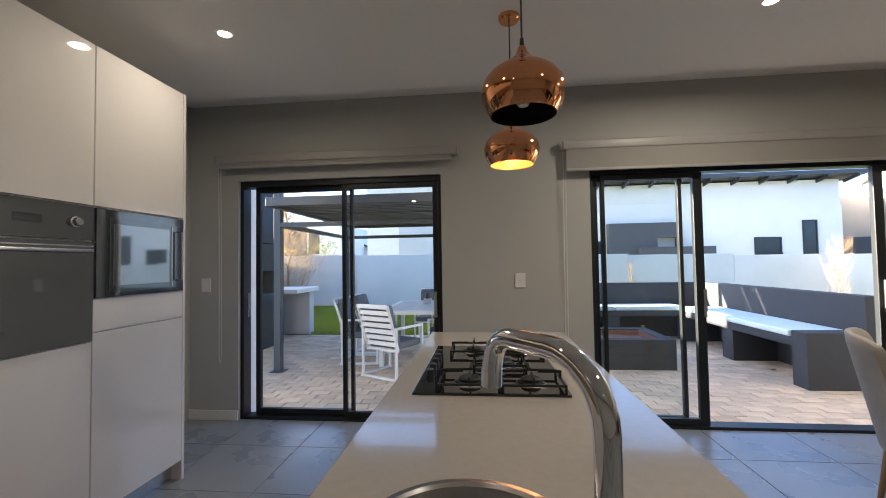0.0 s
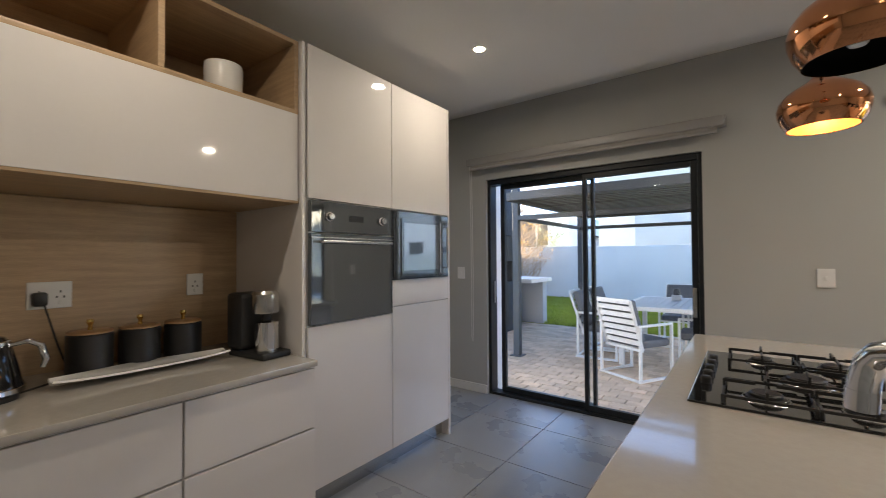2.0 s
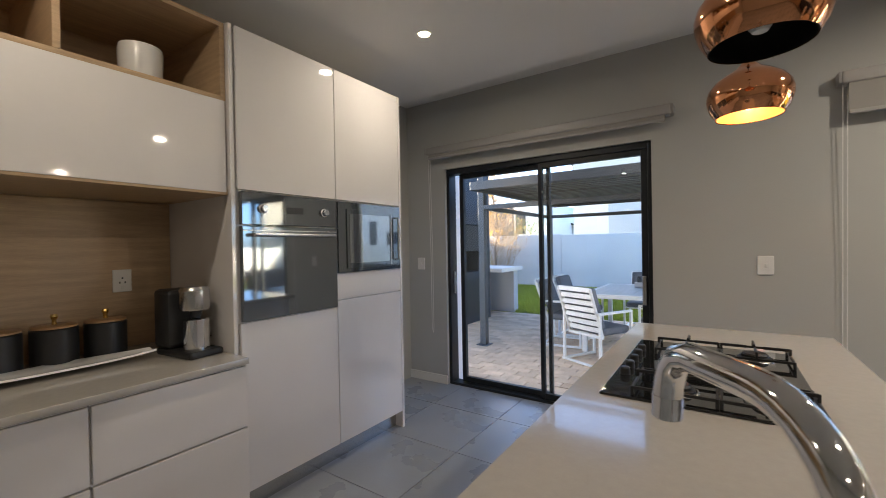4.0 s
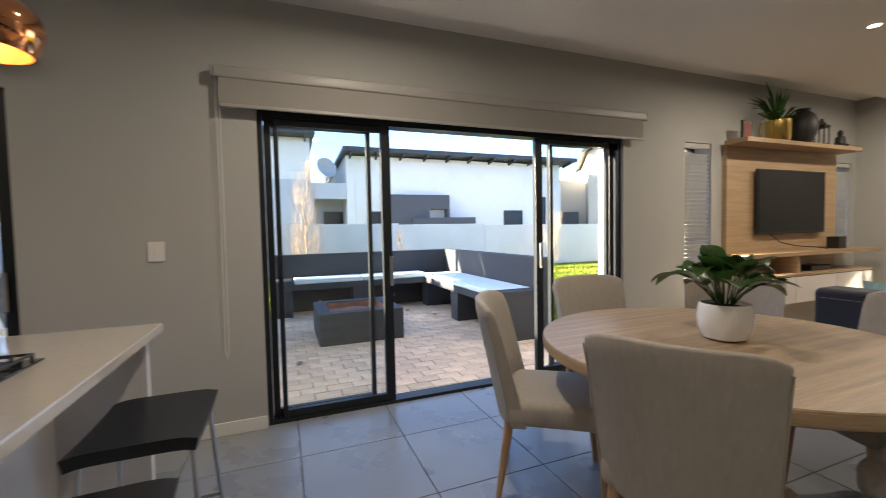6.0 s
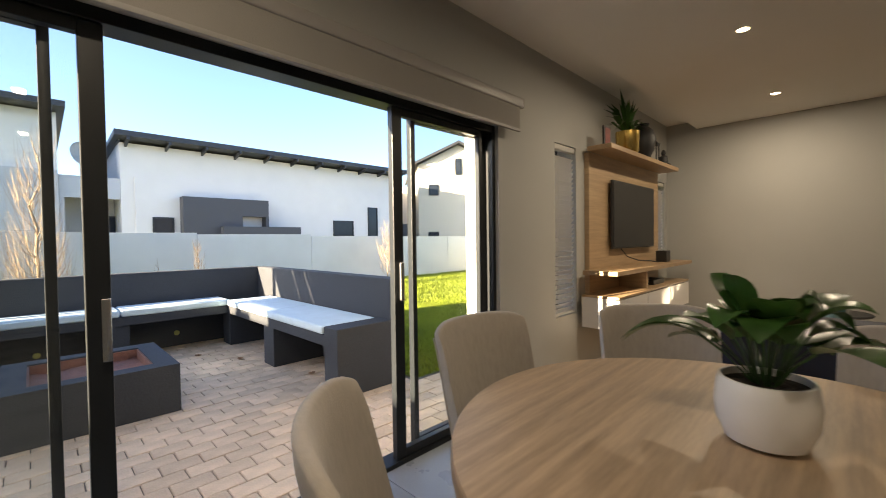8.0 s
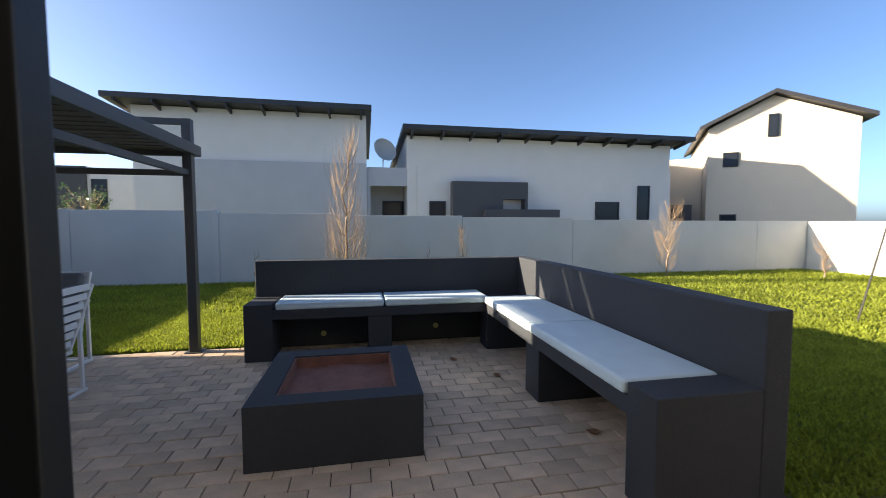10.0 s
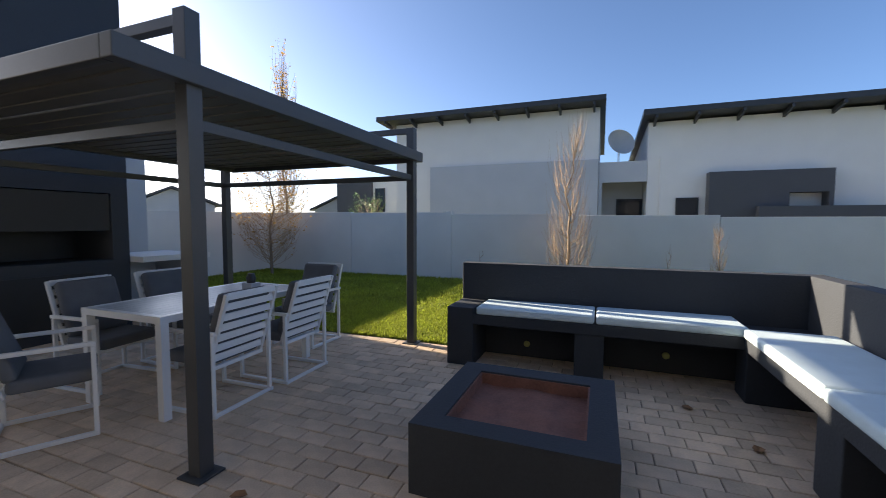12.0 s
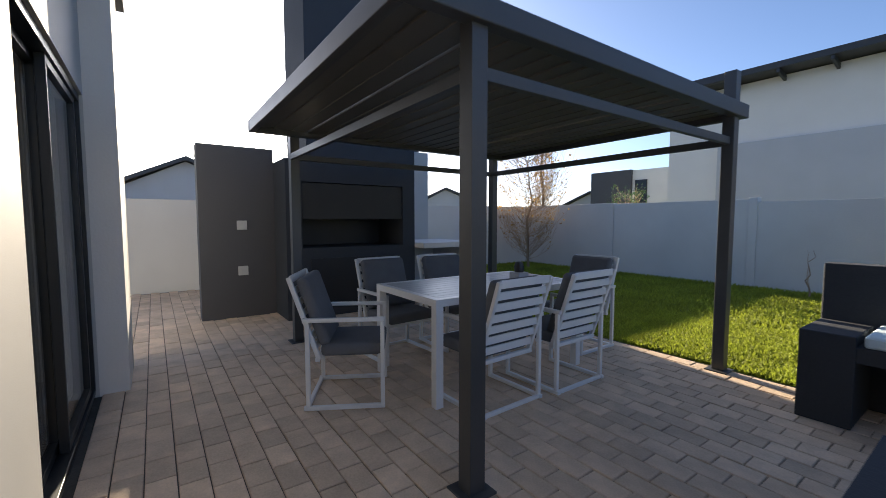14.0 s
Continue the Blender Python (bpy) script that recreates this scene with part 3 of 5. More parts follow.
for y in (0.56, 0.745, 0.93):
    c = thing("canister", "black kitchen canister with a wooden lid", "canister", pose(-2.45, y, BZ) @ Matrix.Scale(1.3, 4), group="black canisters")
    part("jar", lathe([(0, 0), (0.06, 0), (0.064, 0.006), (0.064, 0.135), (0.06, 0.14), (0, 0.14)], seg=32), M_BLKPL, c)
    part("lid", lathe([(0, 0.14), (0.062, 0.14), (0.063, 0.146), (0.058, 0.149), (0, 0.150)], seg=32), M_LEGWOOD, c)
    part("knob", lathe([(0, 0.149), (0.007, 0.149), (0.006, 0.165), (0.011, 0.176), (0.009, 0.185), (0, 0.186)], seg=16), M_BRASS, c)


def serving_tray():
    bm = bmesh.new()
    rows = []
    for i in range(21):
        u = i / 10 - 1
        z = 0.012 + 0.014 * abs(u) ** 3
        w = 0.085 * (1 - 0.55 * u * u)
        rows.append([bm.verts.new((v * w - 0.045 * (1 - u * u), u * 0.33, z + 0.012 * abs(v) ** 2)) for v in (-1, -0.5, 0, 0.5, 1)])
    for a, b in zip(rows, rows[1:]):
        for k in range(4):
            bm.faces.new((a[k], a[k + 1], b[k + 1], b[k]))
    bmesh.ops.recalc_face_normals(bm, faces=bm.faces[:])
    bmesh.ops.solidify(bm, geom=bm.faces[:], thickness=0.009)
    ob = part("serving_tray", bm, M_WHITECER)
    ob.matrix_basis = pose(-2.26, 0.73, BZ + 0.0)
    tagged(ob, "long curved cream serving dish on the worktop", "dish")


serving_tray()
cm = thing("coffee_machine", "steel and black capsule coffee machine", "coffee machine", pose(-2.17, 1.185, BZ, 0, 0, 6) @ Matrix.Scale(1.12, 4))
part("base", box(-0.13, 0.13, -0.075, 0.075, 0, 0.03, bevel=0.01), M_BLKPL, cm)
part("tank", box(-0.14, -0.02, -0.08, 0.075, 0.03, 0.29, bevel=0.02), M_BLKPL, cm)
part("head", lathe([(0, 0.2), (0.055, 0.2), (0.06, 0.21), (0.06, 0.285), (0.05, 0.3), (0, 0.302)], 0.04, 0, 32), M_STEEL, cm)
part("cup_column", lathe([(0, 0.03), (0.052, 0.03), (0.052, 0.16), (0, 0.165)], 0.05, 0, 32), M_CHROME, cm)
part("spout", lathe([(0, 0.165), (0.02, 0.165), (0.025, 0.2), (0, 0.2)], 0.05, 0, 20), M_BLKPL, cm)
part("cable", tube([(-0.02, 0.078, 0.05), (0.0, 0.13, 0.07), (0.02, 0.15, 0.04), (0.0, 0.17, 0.006), (-0.1, 0.14, 0.006)], 0.004), M_BLKPL, cm)
kt = thing("kettle", "black and steel electric kettle on its base", "kettle", pose(-2.30, 0.24, BZ))
part("base", lathe([(0, 0), (0.085, 0), (0.085, 0.018), (0.07, 0.025), (0, 0.025)], seg=32), M_BLKPL, kt)
part("body", lathe([(0, 0.025), (0.093, 0.025), (0.098, 0.035), (0.097, 0.05), (0.094, 0.055), (0.082, 0.12), (0.068, 0.18), (0.06, 0.20), (0, 0.205)], seg=40), M_HOB, kt, "glossy black enamel body")
part("band", lathe([(0.0965, 0.026), (0.1005, 0.028), (0.1005, 0.044), (0.0965, 0.046)], seg=40), M_CHROME, kt, "chrome band round the foot")
part("collar", lathe([(0.058, 0.198), (0.064, 0.199), (0.063, 0.21), (0.055, 0.213)], seg=32), M_CHROME, kt)
part("lid", lathe([(0, 0.208), (0.055, 0.21), (0.045, 0.225), (0.012, 0.235), (0.009, 0.245), (0.018, 0.255), (0.014, 0.266), (0, 0.268)], seg=32), M_HOB, kt)
part("handle", tube([(0.02, 0.055, 0.195), (0.03, 0.10, 0.205), (0.035, 0.135, 0.185), (0.035, 0.15, 0.13), (0.033, 0.14, 0.10)], [0.009, 0.011, 0.012, 0.011, 0.008], 12), M_CHROME, kt, "polished chrome handle")
part("spout", tube([(-0.02, -0.06, 0.13), (-0.025, -0.085, 0.16), (-0.03, -0.105, 0.195)], [0.026, 0.02, 0.013], 14), M_HOB, kt)
part("badge", box(0.088, 0.0935, -0.02, 0.02, 0.07, 0.082, bevel=0.002), M_CHROME, kt)
part("cable", tube([(-0.0, 0.085, 0.01), (-0.1, 0.2, 0.006), (-0.2, 0.26, 0.02), (-0.28, 0.24, 0.12), (-0.315, 0.2, 0.30)], 0.004), M_BLKPL, kt)
part("plug", box(-0.345, -0.30, 0.16, 0.21, 0.30, 0.36, bevel=0.01), M_BLKPL, kt)

# ---- island top: hob, sink, tap, stools ----
hob = thing("gas_hob", "black glass gas hob with cast-iron pan supports", "hob", pose(0, 0, 0.9))
part("glass_plate", box(-0.28, 0.255, 1.50, 2.30, 0.0, 0.008, bevel=0.003), M_HOB, hob)
BURN = ((-0.085, 1.63, 0.042), (0.135, 1.63, 0.035), (0.03, 1.90, 0.055), (-0.085, 2.16, 0.035), (0.135, 2.16, 0.042))
for bx, by, r in BURN:
    b = part("burner", lathe([(0, 0.008), (r + 0.012, 0.008), (r + 0.01, 0.016), (r, 0.018), (r, 0.026), (r - 0.006, 0.031), (0, 0.032)], bx, by, 28), M_IRON, hob)
    part("trim_ring", lathe([(r + 0.014, 0.008), (r + 0.02, 0.008), (r + 0.018, 0.012), (r + 0.014, 0.012)], bx, by, 28), M_STEEL, b)
    g, h = bmesh.new(), 0.105
    for sx, sy in ((1, 0), (-1, 0), (0, 1), (0, -1)):
        bar((bx + sx * h - sy * h, by + sy * h - sx * h, 0.030), (bx + sx * h + sy * h, by + sy * h + sx * h, 0.030), 0.007, 0.008, g)
        bar((bx + sx * h, by + sy * h, 0.028), (bx + sx * h, by + sy * h, 0.056), 0.008, 0.008, g)
        bar((bx + sx * h, by + sy * h, 0.052), (bx + sx * 0.025, by + sy * 0.025, 0.052), 0.007, 0.010, g)
    for sx in (-1, 1):
        for sy in (-1, 1):
            bar((bx + sx * h, by + sy * h, 0.008), (bx + sx * h, by + sy * h, 0.034), 0.009, 0.009, g)
    part("pan_support", g, M_IRON, hob)
for k in range(5):
    part("knob", lathe([(0, 0.008), (0.017, 0.008), (0.016, 0.03), (0.013, 0.034), (0, 0.034)], -0.245, 1.72 + k * 0.09, 20), M_BLKPL, hob, "black plastic knob")
sink = thing("sink", "round stainless steel sink set into the worktop", "sink", pose(SINK[0], SINK[1], 0.9))
part("bowl", lathe([(0.186, 0.0005), (0.198, 0.0005), (0.2, 0.003), (0.197, 0.0055), (0.186, 0.005), (0.181, -0.002), (0.178, -0.10), (0.165, -0.14), (0.12, -0.158), (0.03, -0.163), (0, -0.163), (0, -0.167), (0.12, -0.162), (0.17, -0.142), (0.182, -0.10), (0.185, -0.002), (0.186, 0.0005)], seg=64), M_STEEL, sink)
part("drain", lathe([(0, -0.163), (0.035, -0.163), (0.04, -0.1605), (0.036, -0.158), (0, -0.16)], seg=24), M_CHROME, sink)
part("overflow", box(-0.02, 0.02, 0.172, 0.178, -0.05, -0.038, bevel=0.002), M_BLKPL, sink)
tap = thing("kitchen_tap", "tall polished chrome arched kitchen tap", "tap", pose(0.100, 0.558, 0.9))
DX, DY = -0.60, 0.80
reach = [(0, 0.0), (0, 0.14), (0, 0.265)] + [(0.078 * (1 - math.cos(a)), 0.265 + 0.078 * math.sin(a)) for a in [k * math.pi / 2 / 8 for k in range(1, 9)]]
reach += [(0.12, 0.343), (0.155, 0.343), (0.173, 0.338), (0.186, 0.325), (0.193, 0.306), (0.196, 0.29)]
part("spout", tube([(DX * q, DY * q, z) for q, z in reach], 0.0148, 24), M_CHROME, tap)
part("nozzle", tube([(DX * 0.196, DY * 0.196, 0.292), (DX * 0.198, DY * 0.198, 0.268)], 0.0155, 20), M_CHROME, tap)
part("base_ring", lathe([(0, 0), (0.028, 0), (0.028, 0.012), (0.02, 0.016), (0.02, 0.05), (0, 0.05)], seg=28), M_CHROME, tap)
part("lever", tube([(0.018, 0, 0.09), (0.05, 0, 0.10), (0.09, 0, 0.13)], [0.01, 0.007, 0.006], 10), M_CHROME, tap)


def bar_stool():
    s = thing("bar_stool", "bar stool with a black leather seat and thin metal legs", "stool", group="stools at the island")
    bm = bmesh.new()
    n = 10
    for i in range(n + 1):
        for j in range(n + 1):
            x, y = (i / n - 0.5) * 0.36, (j / n - 0.5) * 0.44
            bm.verts.new((x, y, 0.640 + 0.008 * (2 * abs(j / n - 0.5)) ** 2 - 0.012 * (2 * abs(i / n - 0.5)) ** 6))
    bm.verts.ensure_lookup_table()
    for i in range(n):
        for j in range(n):
            a = i * (n + 1) + j
            bm.faces.new([bm.verts[k] for k in (a, a + n + 1, a + n + 2, a + 1)])
    bmesh.ops.recalc_face_normals(bm, faces=bm.faces[:])
    bmesh.ops.solidify(bm, geom=bm.faces[:], thickness=0.04)
    part("seat", bm, M_LEATHER, s)
    part("seat_edge", boxes((-0.17, 0.17, -0.20, 0.20, 0.605, 0.622), bevel=0.004), M_LEGWOOD, s, "thin wooden seat edge")
    for sx in (-1, 1):
        for sy in (-1, 1):
            part("leg", tube([(sx * 0.15, sy * 0.17, 0.61), (sx * 0.19, sy * 0.21, 0)], 0.009), M_STEEL, s)
    for sy in (-1, 1):
        part("footrest", tube([(-0.176, sy * 0.197, 0.2), (0.176, sy * 0.197, 0.2)], 0.007), M_STEEL, s)
    return s


stool = bar_stool()
stool.matrix_basis = pose(0.525, 2.34, 0)
copy_thing(stool, pose(0.53, 1.66, 0, 0, 0, 3))


# ---- roller blinds ----
def roller_blind(x0, x1, drop, label):
    b = thing("roller_blind", label, "blind")
    part("cassette", box(x0, x1, 3.455, 3.545, 2.25, 2.325, bevel=0.012, seg=3), M_BLINDBAR, b)
    part("fabric", box(x0 + 0.03, x1 - 0.04, 3.465, 3.468, drop, 2.28), M_BLIND, b)
    part("bottom_bar", box(x0 + 0.03, x1 - 0.04, 3.458, 3.475, drop - 0.022, drop, bevel=0.004), M_BLINDBAR, b)
    part("chain", tube([(x0 + 0.03, 3.49, 2.28), (x0 + 0.025, 3.515, 1.2), (x0 + 0.02, 3.52, 0.55), (x0 + 0.01, 3.525, 0.5), (x0 + 0.0, 3.52, 0.55), (x0 + 0.005, 3.515, 1.2), (x0 + 0.01, 3.49, 2.28)], 0.0022, 6), M_WHTPL, b)
    part("bracket", box(x0 - 0.012, x0, 3.458, 3.548, 2.255, 2.322, bevel=0.003), M_BLINDBAR, b)
    part("bracket", box(x1, x1 + 0.012, 3.458, 3.548, 2.255, 2.322, bevel=0.003), M_BLINDBAR, b)


roller_blind(-2.36, -0.24, 2.225, "rolled-up grey roller blind above the closed sliding door")
roller_blind(0.62, 4.12, 2.095, "grey roller blind drawn a little down above the open sliding door")
for nm, d in (("door_1", [(-2.145, 3.64, 1.0), (-0.44, 3.59, 1.0)]), ("door_2", [(1.722, 3.592, 1.0), (3.037, 3.592, 1.06)])):
    for x, y, z in d:
        hnd = part("door_handle", box(x - 0.014, x + 0.014, y - 0.03, y - 0.012, z - 0.11, z + 0.11, bevel=0.004), M_STEEL, bpy.data.objects[nm], "silver recessed pull handle")
structure("window_1", boxes((4.72, 4.75, 3.74, 3.80, 0.60, 2.12), (5.07, 5.10, 3.74, 3.80, 0.60, 2.12), (4.75, 5.07, 3.74, 3.80, 2.09, 2.12), (4.75, 5.07, 3.74, 3.80, 0.60, 0.63)), M_BLACKAL, "narrow charcoal framed window behind a blind", "window")
structure("window_2", boxes((7.24, 7.27, 3.74, 3.80, 0.96, 2.02), (7.59, 7.62, 3.74, 3.80, 0.96, 2.02), (7.27, 7.59, 3.74, 3.80, 1.99, 2.02), (7.27, 7.59, 3.74, 3.80, 0.96, 0.99)), M_BLACKAL, "narrow charcoal framed window behind a blind", "window")


def venetian(x0, x1, z0, z1):
    v = thing("venetian_blind", "white venetian blind with tilted slats in a narrow window", "blind", group="venetian blinds")
    part("head_rail", box(x0 + 0.005, x1 - 0.005, 3.56, 3.61, z1 - 0.05, z1 - 0.004, bevel=0.004), M_SLAT, v)
    me = mesh_of("slat", box(x0 + 0.012, x1 - 0.012, -0.024, 0.024, -0.0015, 0.0015), M_SLAT)
    n = int((z1 - z0 - 0.1) / 0.042)
    for k in range(n):
        s = new("slat", me)
        s.parent = v
        s.matrix_basis = pose(0, 3.585, z0 + 0.05 + k * 0.042, -56 + 3 * math.sin(k * 1.7), 0, 0)
    part("bottom_rail", box(x0 + 0.012, x1 - 0.012, 3.565, 3.605, z0 + 0.01, z0 + 0.028, bevel=0.003), M_SLAT, v)
    for x in (x0 + 0.07, x1 - 0.07):
        part("cord", tube([(x, 3.56, z0 + 0.02), (x, 3.56, z1 - 0.03)], 0.0015, 5), M_SLAT, v)


venetian(4.72, 5.10, 0.60, 2.12)
venetian(7.24, 7.62, 0.96, 2.02)

# ---- dining ----
part("rim_band", lathe([(0.7855, 0.712), (0.7865, 0.714), (0.7865, 0.745), (0.7855, 0.747)], seg=96), M_OAK, table)
part("pedestal", lathe([(0, 0.03), (0.19, 0.03), (0.19, 0.05), (0.15, 0.08), (0.13, 0.62), (0.2, 0.69), (0.2, 0.70), (0, 0.70)], seg=8), M_OAK, table)
part("base", lathe([(0, 0), (0.36, 0), (0.37, 0.012), (0.36, 0.03), (0, 0.032)], seg=64), M_OAKH, table)


def dining_chair():
    """Faces +y; the origin is on the floor under the seat."""
    c = thing("dining_chair", "beige linen upholstered dining chair with oak legs", "chair", group="chairs round the table")
    part("seat", box(-0.25, 0.25, -0.23, 0.26, 0.37, 0.49, bevel=0.035, seg=4), M_LINEN, c)
    bm = bmesh.new()
    nu, nv, layers = 16, 10, []
    for off in (0, 1):
        rows = []
        for j in range(nv + 1):
            v = j / nv
            row = []
            for i in range(nu + 1):
                u = i / nu * 2 - 1
                w = 0.245 + 0.03 * v
                bow = 0.085 * abs(u) ** 2.2
                thick = 0.075 - 0.03 * v
                edge = 1 - 0.55 * max(0, (v - 0.9) / 0.1) ** 2 * 0.6
                y = -0.235 - 0.135 * v + bow + (thick * edge / 2 if off else -thick * edge / 2)
                z = 0.36 + 0.59 * v - 0.032 * max(0, v - 0.8) * 5 * abs(u) ** 6
                row.append(bm.verts.new((u * w, y, z)))
            rows.append(row)
        layers.append(rows)
    a, b = layers
    for j in range(nv):
        for i in range(nu):
            bm.faces.new((a[j][i], a[j][i + 1], a[j + 1][i + 1], a[j + 1][i]))
            bm.faces.new((b[j][i], b[j + 1][i], b[j + 1][i + 1], b[j][i + 1]))
    for i in range(nu):
        bm.faces.new((a[0][i], b[0][i], b[0][i + 1], a[0][i + 1]))
        bm.faces.new((a[nv][i], a[nv][i + 1], b[nv][i + 1], b[nv][i]))
    for j in range(nv):
        bm.faces.new((a[j][0], a[j + 1][0], b[j + 1][0], b[j][0]))
        bm.faces.new((a[j][nu], b[j][nu], b[j + 1][nu], a[j + 1][nu]))
    bmesh.ops.recalc_face_normals(bm, faces=bm.faces[:])
    sharp = [e for e in bm.edges if e.is_manifold and e.calc_face_angle(0) > 1.0]
    bmesh.ops.bevel(bm, geom=sharp, offset=0.012, segments=3, affect="EDGES", profile=0.5)
    part("backrest", bm, M_LINEN, c)
    seam = [(s * (0.245 + 0.03 * v), -0.235 - 0.135 * v + 0.085 - (0.0375 - 0.015 * v), 0.36 + 0.59 * v - 0.16 * max(0, v - 0.8)) for s, v in [(-1, 0.05 + k * 0.1) for k in range(10)]]
    part("piping", tube(seam, 0.004, 6), M_PIPING, c)
    part("piping", tube([(-x, y, z) for x, y, z in seam], 0.004, 6), M_PIPING, c)
    for sx in (-1, 1):
        for sy, tilt in ((0.2, 0.03), (-0.2, -0.06)):
            part("leg", tube([(sx * 0.2, sy, 0.40), (sx * 0.215, sy + tilt, 0)], [0.024, 0.014], 12), M_LEGWOOD, c)
    return c


def seat_at(angle, dist, twist=0.0):
    """A chair's pose: dist from the table's middle, at an angle from +x, facing it."""
    a = radians(angle)
    return pose(TABLE[0] + dist * math.cos(a), TABLE[1] + dist * math.sin(a), 0, 0, 0, angle + 90 + twist)


chair = dining_chair()
chair.matrix_basis = pose(2.32, 1.64, 0, 0, 0, -61.5)
for m in (pose(2.235, 2.335, 0, 0, 0, -125), pose(2.94, 2.63, 0, 0, 0, -185), pose(3.50, 2.28, 0, 0, 0, 123), pose(3.44, 1.60, 0, 0, 0, 73), pose(3.02, 1.14, 0, 0, 0, 5)):
    copy_thing(chair, m)

pot = thing("plant_pot", "round white ceramic pot with a peace lily", "plant", pose(2.885, 1.905, 0.756) @ Matrix.Scale(1.2, 4))
part("pot", lathe([(0, 0), (0.055, 0), (0.075, 0.01), (0.092, 0.05), (0.095, 0.09), (0.09, 0.13), (0.086, 0.142), (0.08, 0.142), (0.083, 0.125), (0, 0.12)], seg=48), M_WHITECER, pot)
part("soil", lathe([(0, 0.128), (0.04, 0.13), (0.081, 0.126)], seg=24), M_SOIL, pot)


def leaf_mesh(bm, root, direction, length, width, droop, rnd):
    d = Vector(direction).normalized()
    side = d.cross(Vector((0, 0, 1))).normalized()
    pos, prev, n = Vector(root), None, 7
    stem = length * 0.75
    mid = pos + d * stem + Vector((0, 0, 0.01))
    tube([pos, pos + d * stem * 0.5 + Vector((0, 0, 0.015)), mid], 0.0022, 4, bm)
    flat = Vector((d.x, d.y, d.z * 0.55)).normalized()
    for k in range(n + 1):
        t = k / n
        w = width * math.sin(math.pi * min(1, t ** 0.8 * 0.96 + 0.04)) ** 0.75
        p = mid + flat * length * t - Vector((0, 0, droop * length * t * t))
        row = [bm.verts.new(p - side * w + Vector((0, 0, 0.25 * w))), bm.verts.new(p), bm.verts.new(p + side * w + Vector((0, 0, 0.25 * w)))]
        if prev:
            bm.faces.new((prev[0], prev[1], row[1], row[0]))
            bm.faces.new((prev[1], prev[2], row[2], row[1]))
        prev = row


def lily():
    rnd = random.Random(4)
    for k in range(34):
        a = k * 2.399 + rnd.uniform(-0.3, 0.3)
        el = radians(rnd.uniform(36, 86))
        bm = bmesh.new()
        leaf_mesh(bm, (0.02 * math.cos(a), 0.02 * math.sin(a), 0.125), (math.cos(a) * math.cos(el), math.sin(a) * math.cos(el), math.sin(el)), rnd.uniform(0.12, 0.19), rnd.uniform(0.036, 0.056), rnd.uniform(0.25, 0.9), rnd)
        part("leaf", bm, M_LEAF, pot)


lily()

# ---- living end ----
tvp = thing("tv_unit", "light oak wall panel with shelves for a television", "tv unit")
part("back_panel", box(5.26, 7.20, 3.50, 3.548, 0.50, 2.10, bevel=0.002), M_OAK, tvp)
part("top_shelf", box(5.22, 7.22, 3.27, 3.50, 2.10, 2.145, bevel=0.003), M_OAKH, tvp)
part("lower_shelf", box(5.12, 7.45, 3.18, 3.50, 0.955, 0.995, bevel=0.003), M_OAKH, tvp)
part("shelf_support", box(5.95, 5.99, 3.22, 3.50, 0.775, 0.955, bevel=0.002), M_OAK, tvp)
part("cabinet_top", box(5.10, 7.22, 3.16, 3.50, 0.755, 0.775, bevel=0.002), M_OAKH, tvp)
for a, b in ((5.10, 5.80), (5.81, 6.51), (6.52, 7.22)):
    part("cabinet_body", box(a, b, 3.20, 3.50, 0.48, 0.755), M_GLOSS, tvp)
    part("drawer_front", box(a + 0.003, b - 0.003, 3.16, 3.20, 0.482, 0.745, bevel=0.002), M_GLOSS, tvp)
tv = thing("television", "black flat-screen television on the oak panel", "television")
part("case", box(5.66, 6.86, 3.44, 3.47, 1.18, 1.875, bevel=0.006), M_BLKPL, tv)
part("screen", box(5.675, 6.845, 3.437, 3.441, 1.20, 1.862), M_TV, tv)
part("wall_bracket", box(6.1, 6.4, 3.47, 3.50, 1.4, 1.65), M_BLKPL, tv)
part("cable", tube([(5.9, 3.46, 1.18), (6.05, 3.45, 1.09), (6.3, 3.43, 1.04), (6.6, 3.40, 1.02), (6.75, 3.36, 1.0)], 0.006, 6), M_BLKPL, tv)
box1 = thing("media_box", "small black media box under the shelf", "media box")
part("case", box(6.25, 6.6, 3.25, 3.45, 0.777, 0.83, bevel=0.004), M_BLKPL, box1)
spk = thing("speaker", "small black loudspeaker on the lower shelf", "speaker")
part("case", box(6.85, 7.0, 3.3, 3.42, 0.995, 1.13, bevel=0.006), M_BLKPL, spk)
frame_ob = thing("picture_frame", "small red and black framed picture on the shelf", "picture")
part("frame", box(5.28, 5.42, 3.36, 3.38, 2.145, 2.33, bevel=0.003, turn=None), M_BLKPL, frame_ob)
part("picture", box(5.30, 5.40, 3.357, 3.36, 2.165, 2.31), mat("dull_red_print", (0.20, 0.04, 0.03), 0.6, var=0.5, scale=30), frame_ob)
cd = thing("candle_holder", "slim brass candle holder on the shelf", "candle holder")
part("stem", lathe([(0, 2.145), (0.02, 2.145), (0.02, 2.15), (0.008, 2.16), (0.012, 2.30), (0.016, 2.31), (0, 2.31)], 5.55, 3.35, 16), M_BRASS, cd)
gp = thing("shelf_plant", "spiky green plant in a brass pot on the shelf", "plant", pose(5.85, 3.37, 2.145) @ Matrix.Scale(1.35, 4))
part("pot", lathe([(0, 0), (0.07, 0), (0.08, 0.015), (0.085, 0.16), (0.08, 0.16), (0, 0.14)], seg=28), M_BRASS, gp)
spk_bm = bmesh.new()
rnd = random.Random(8)
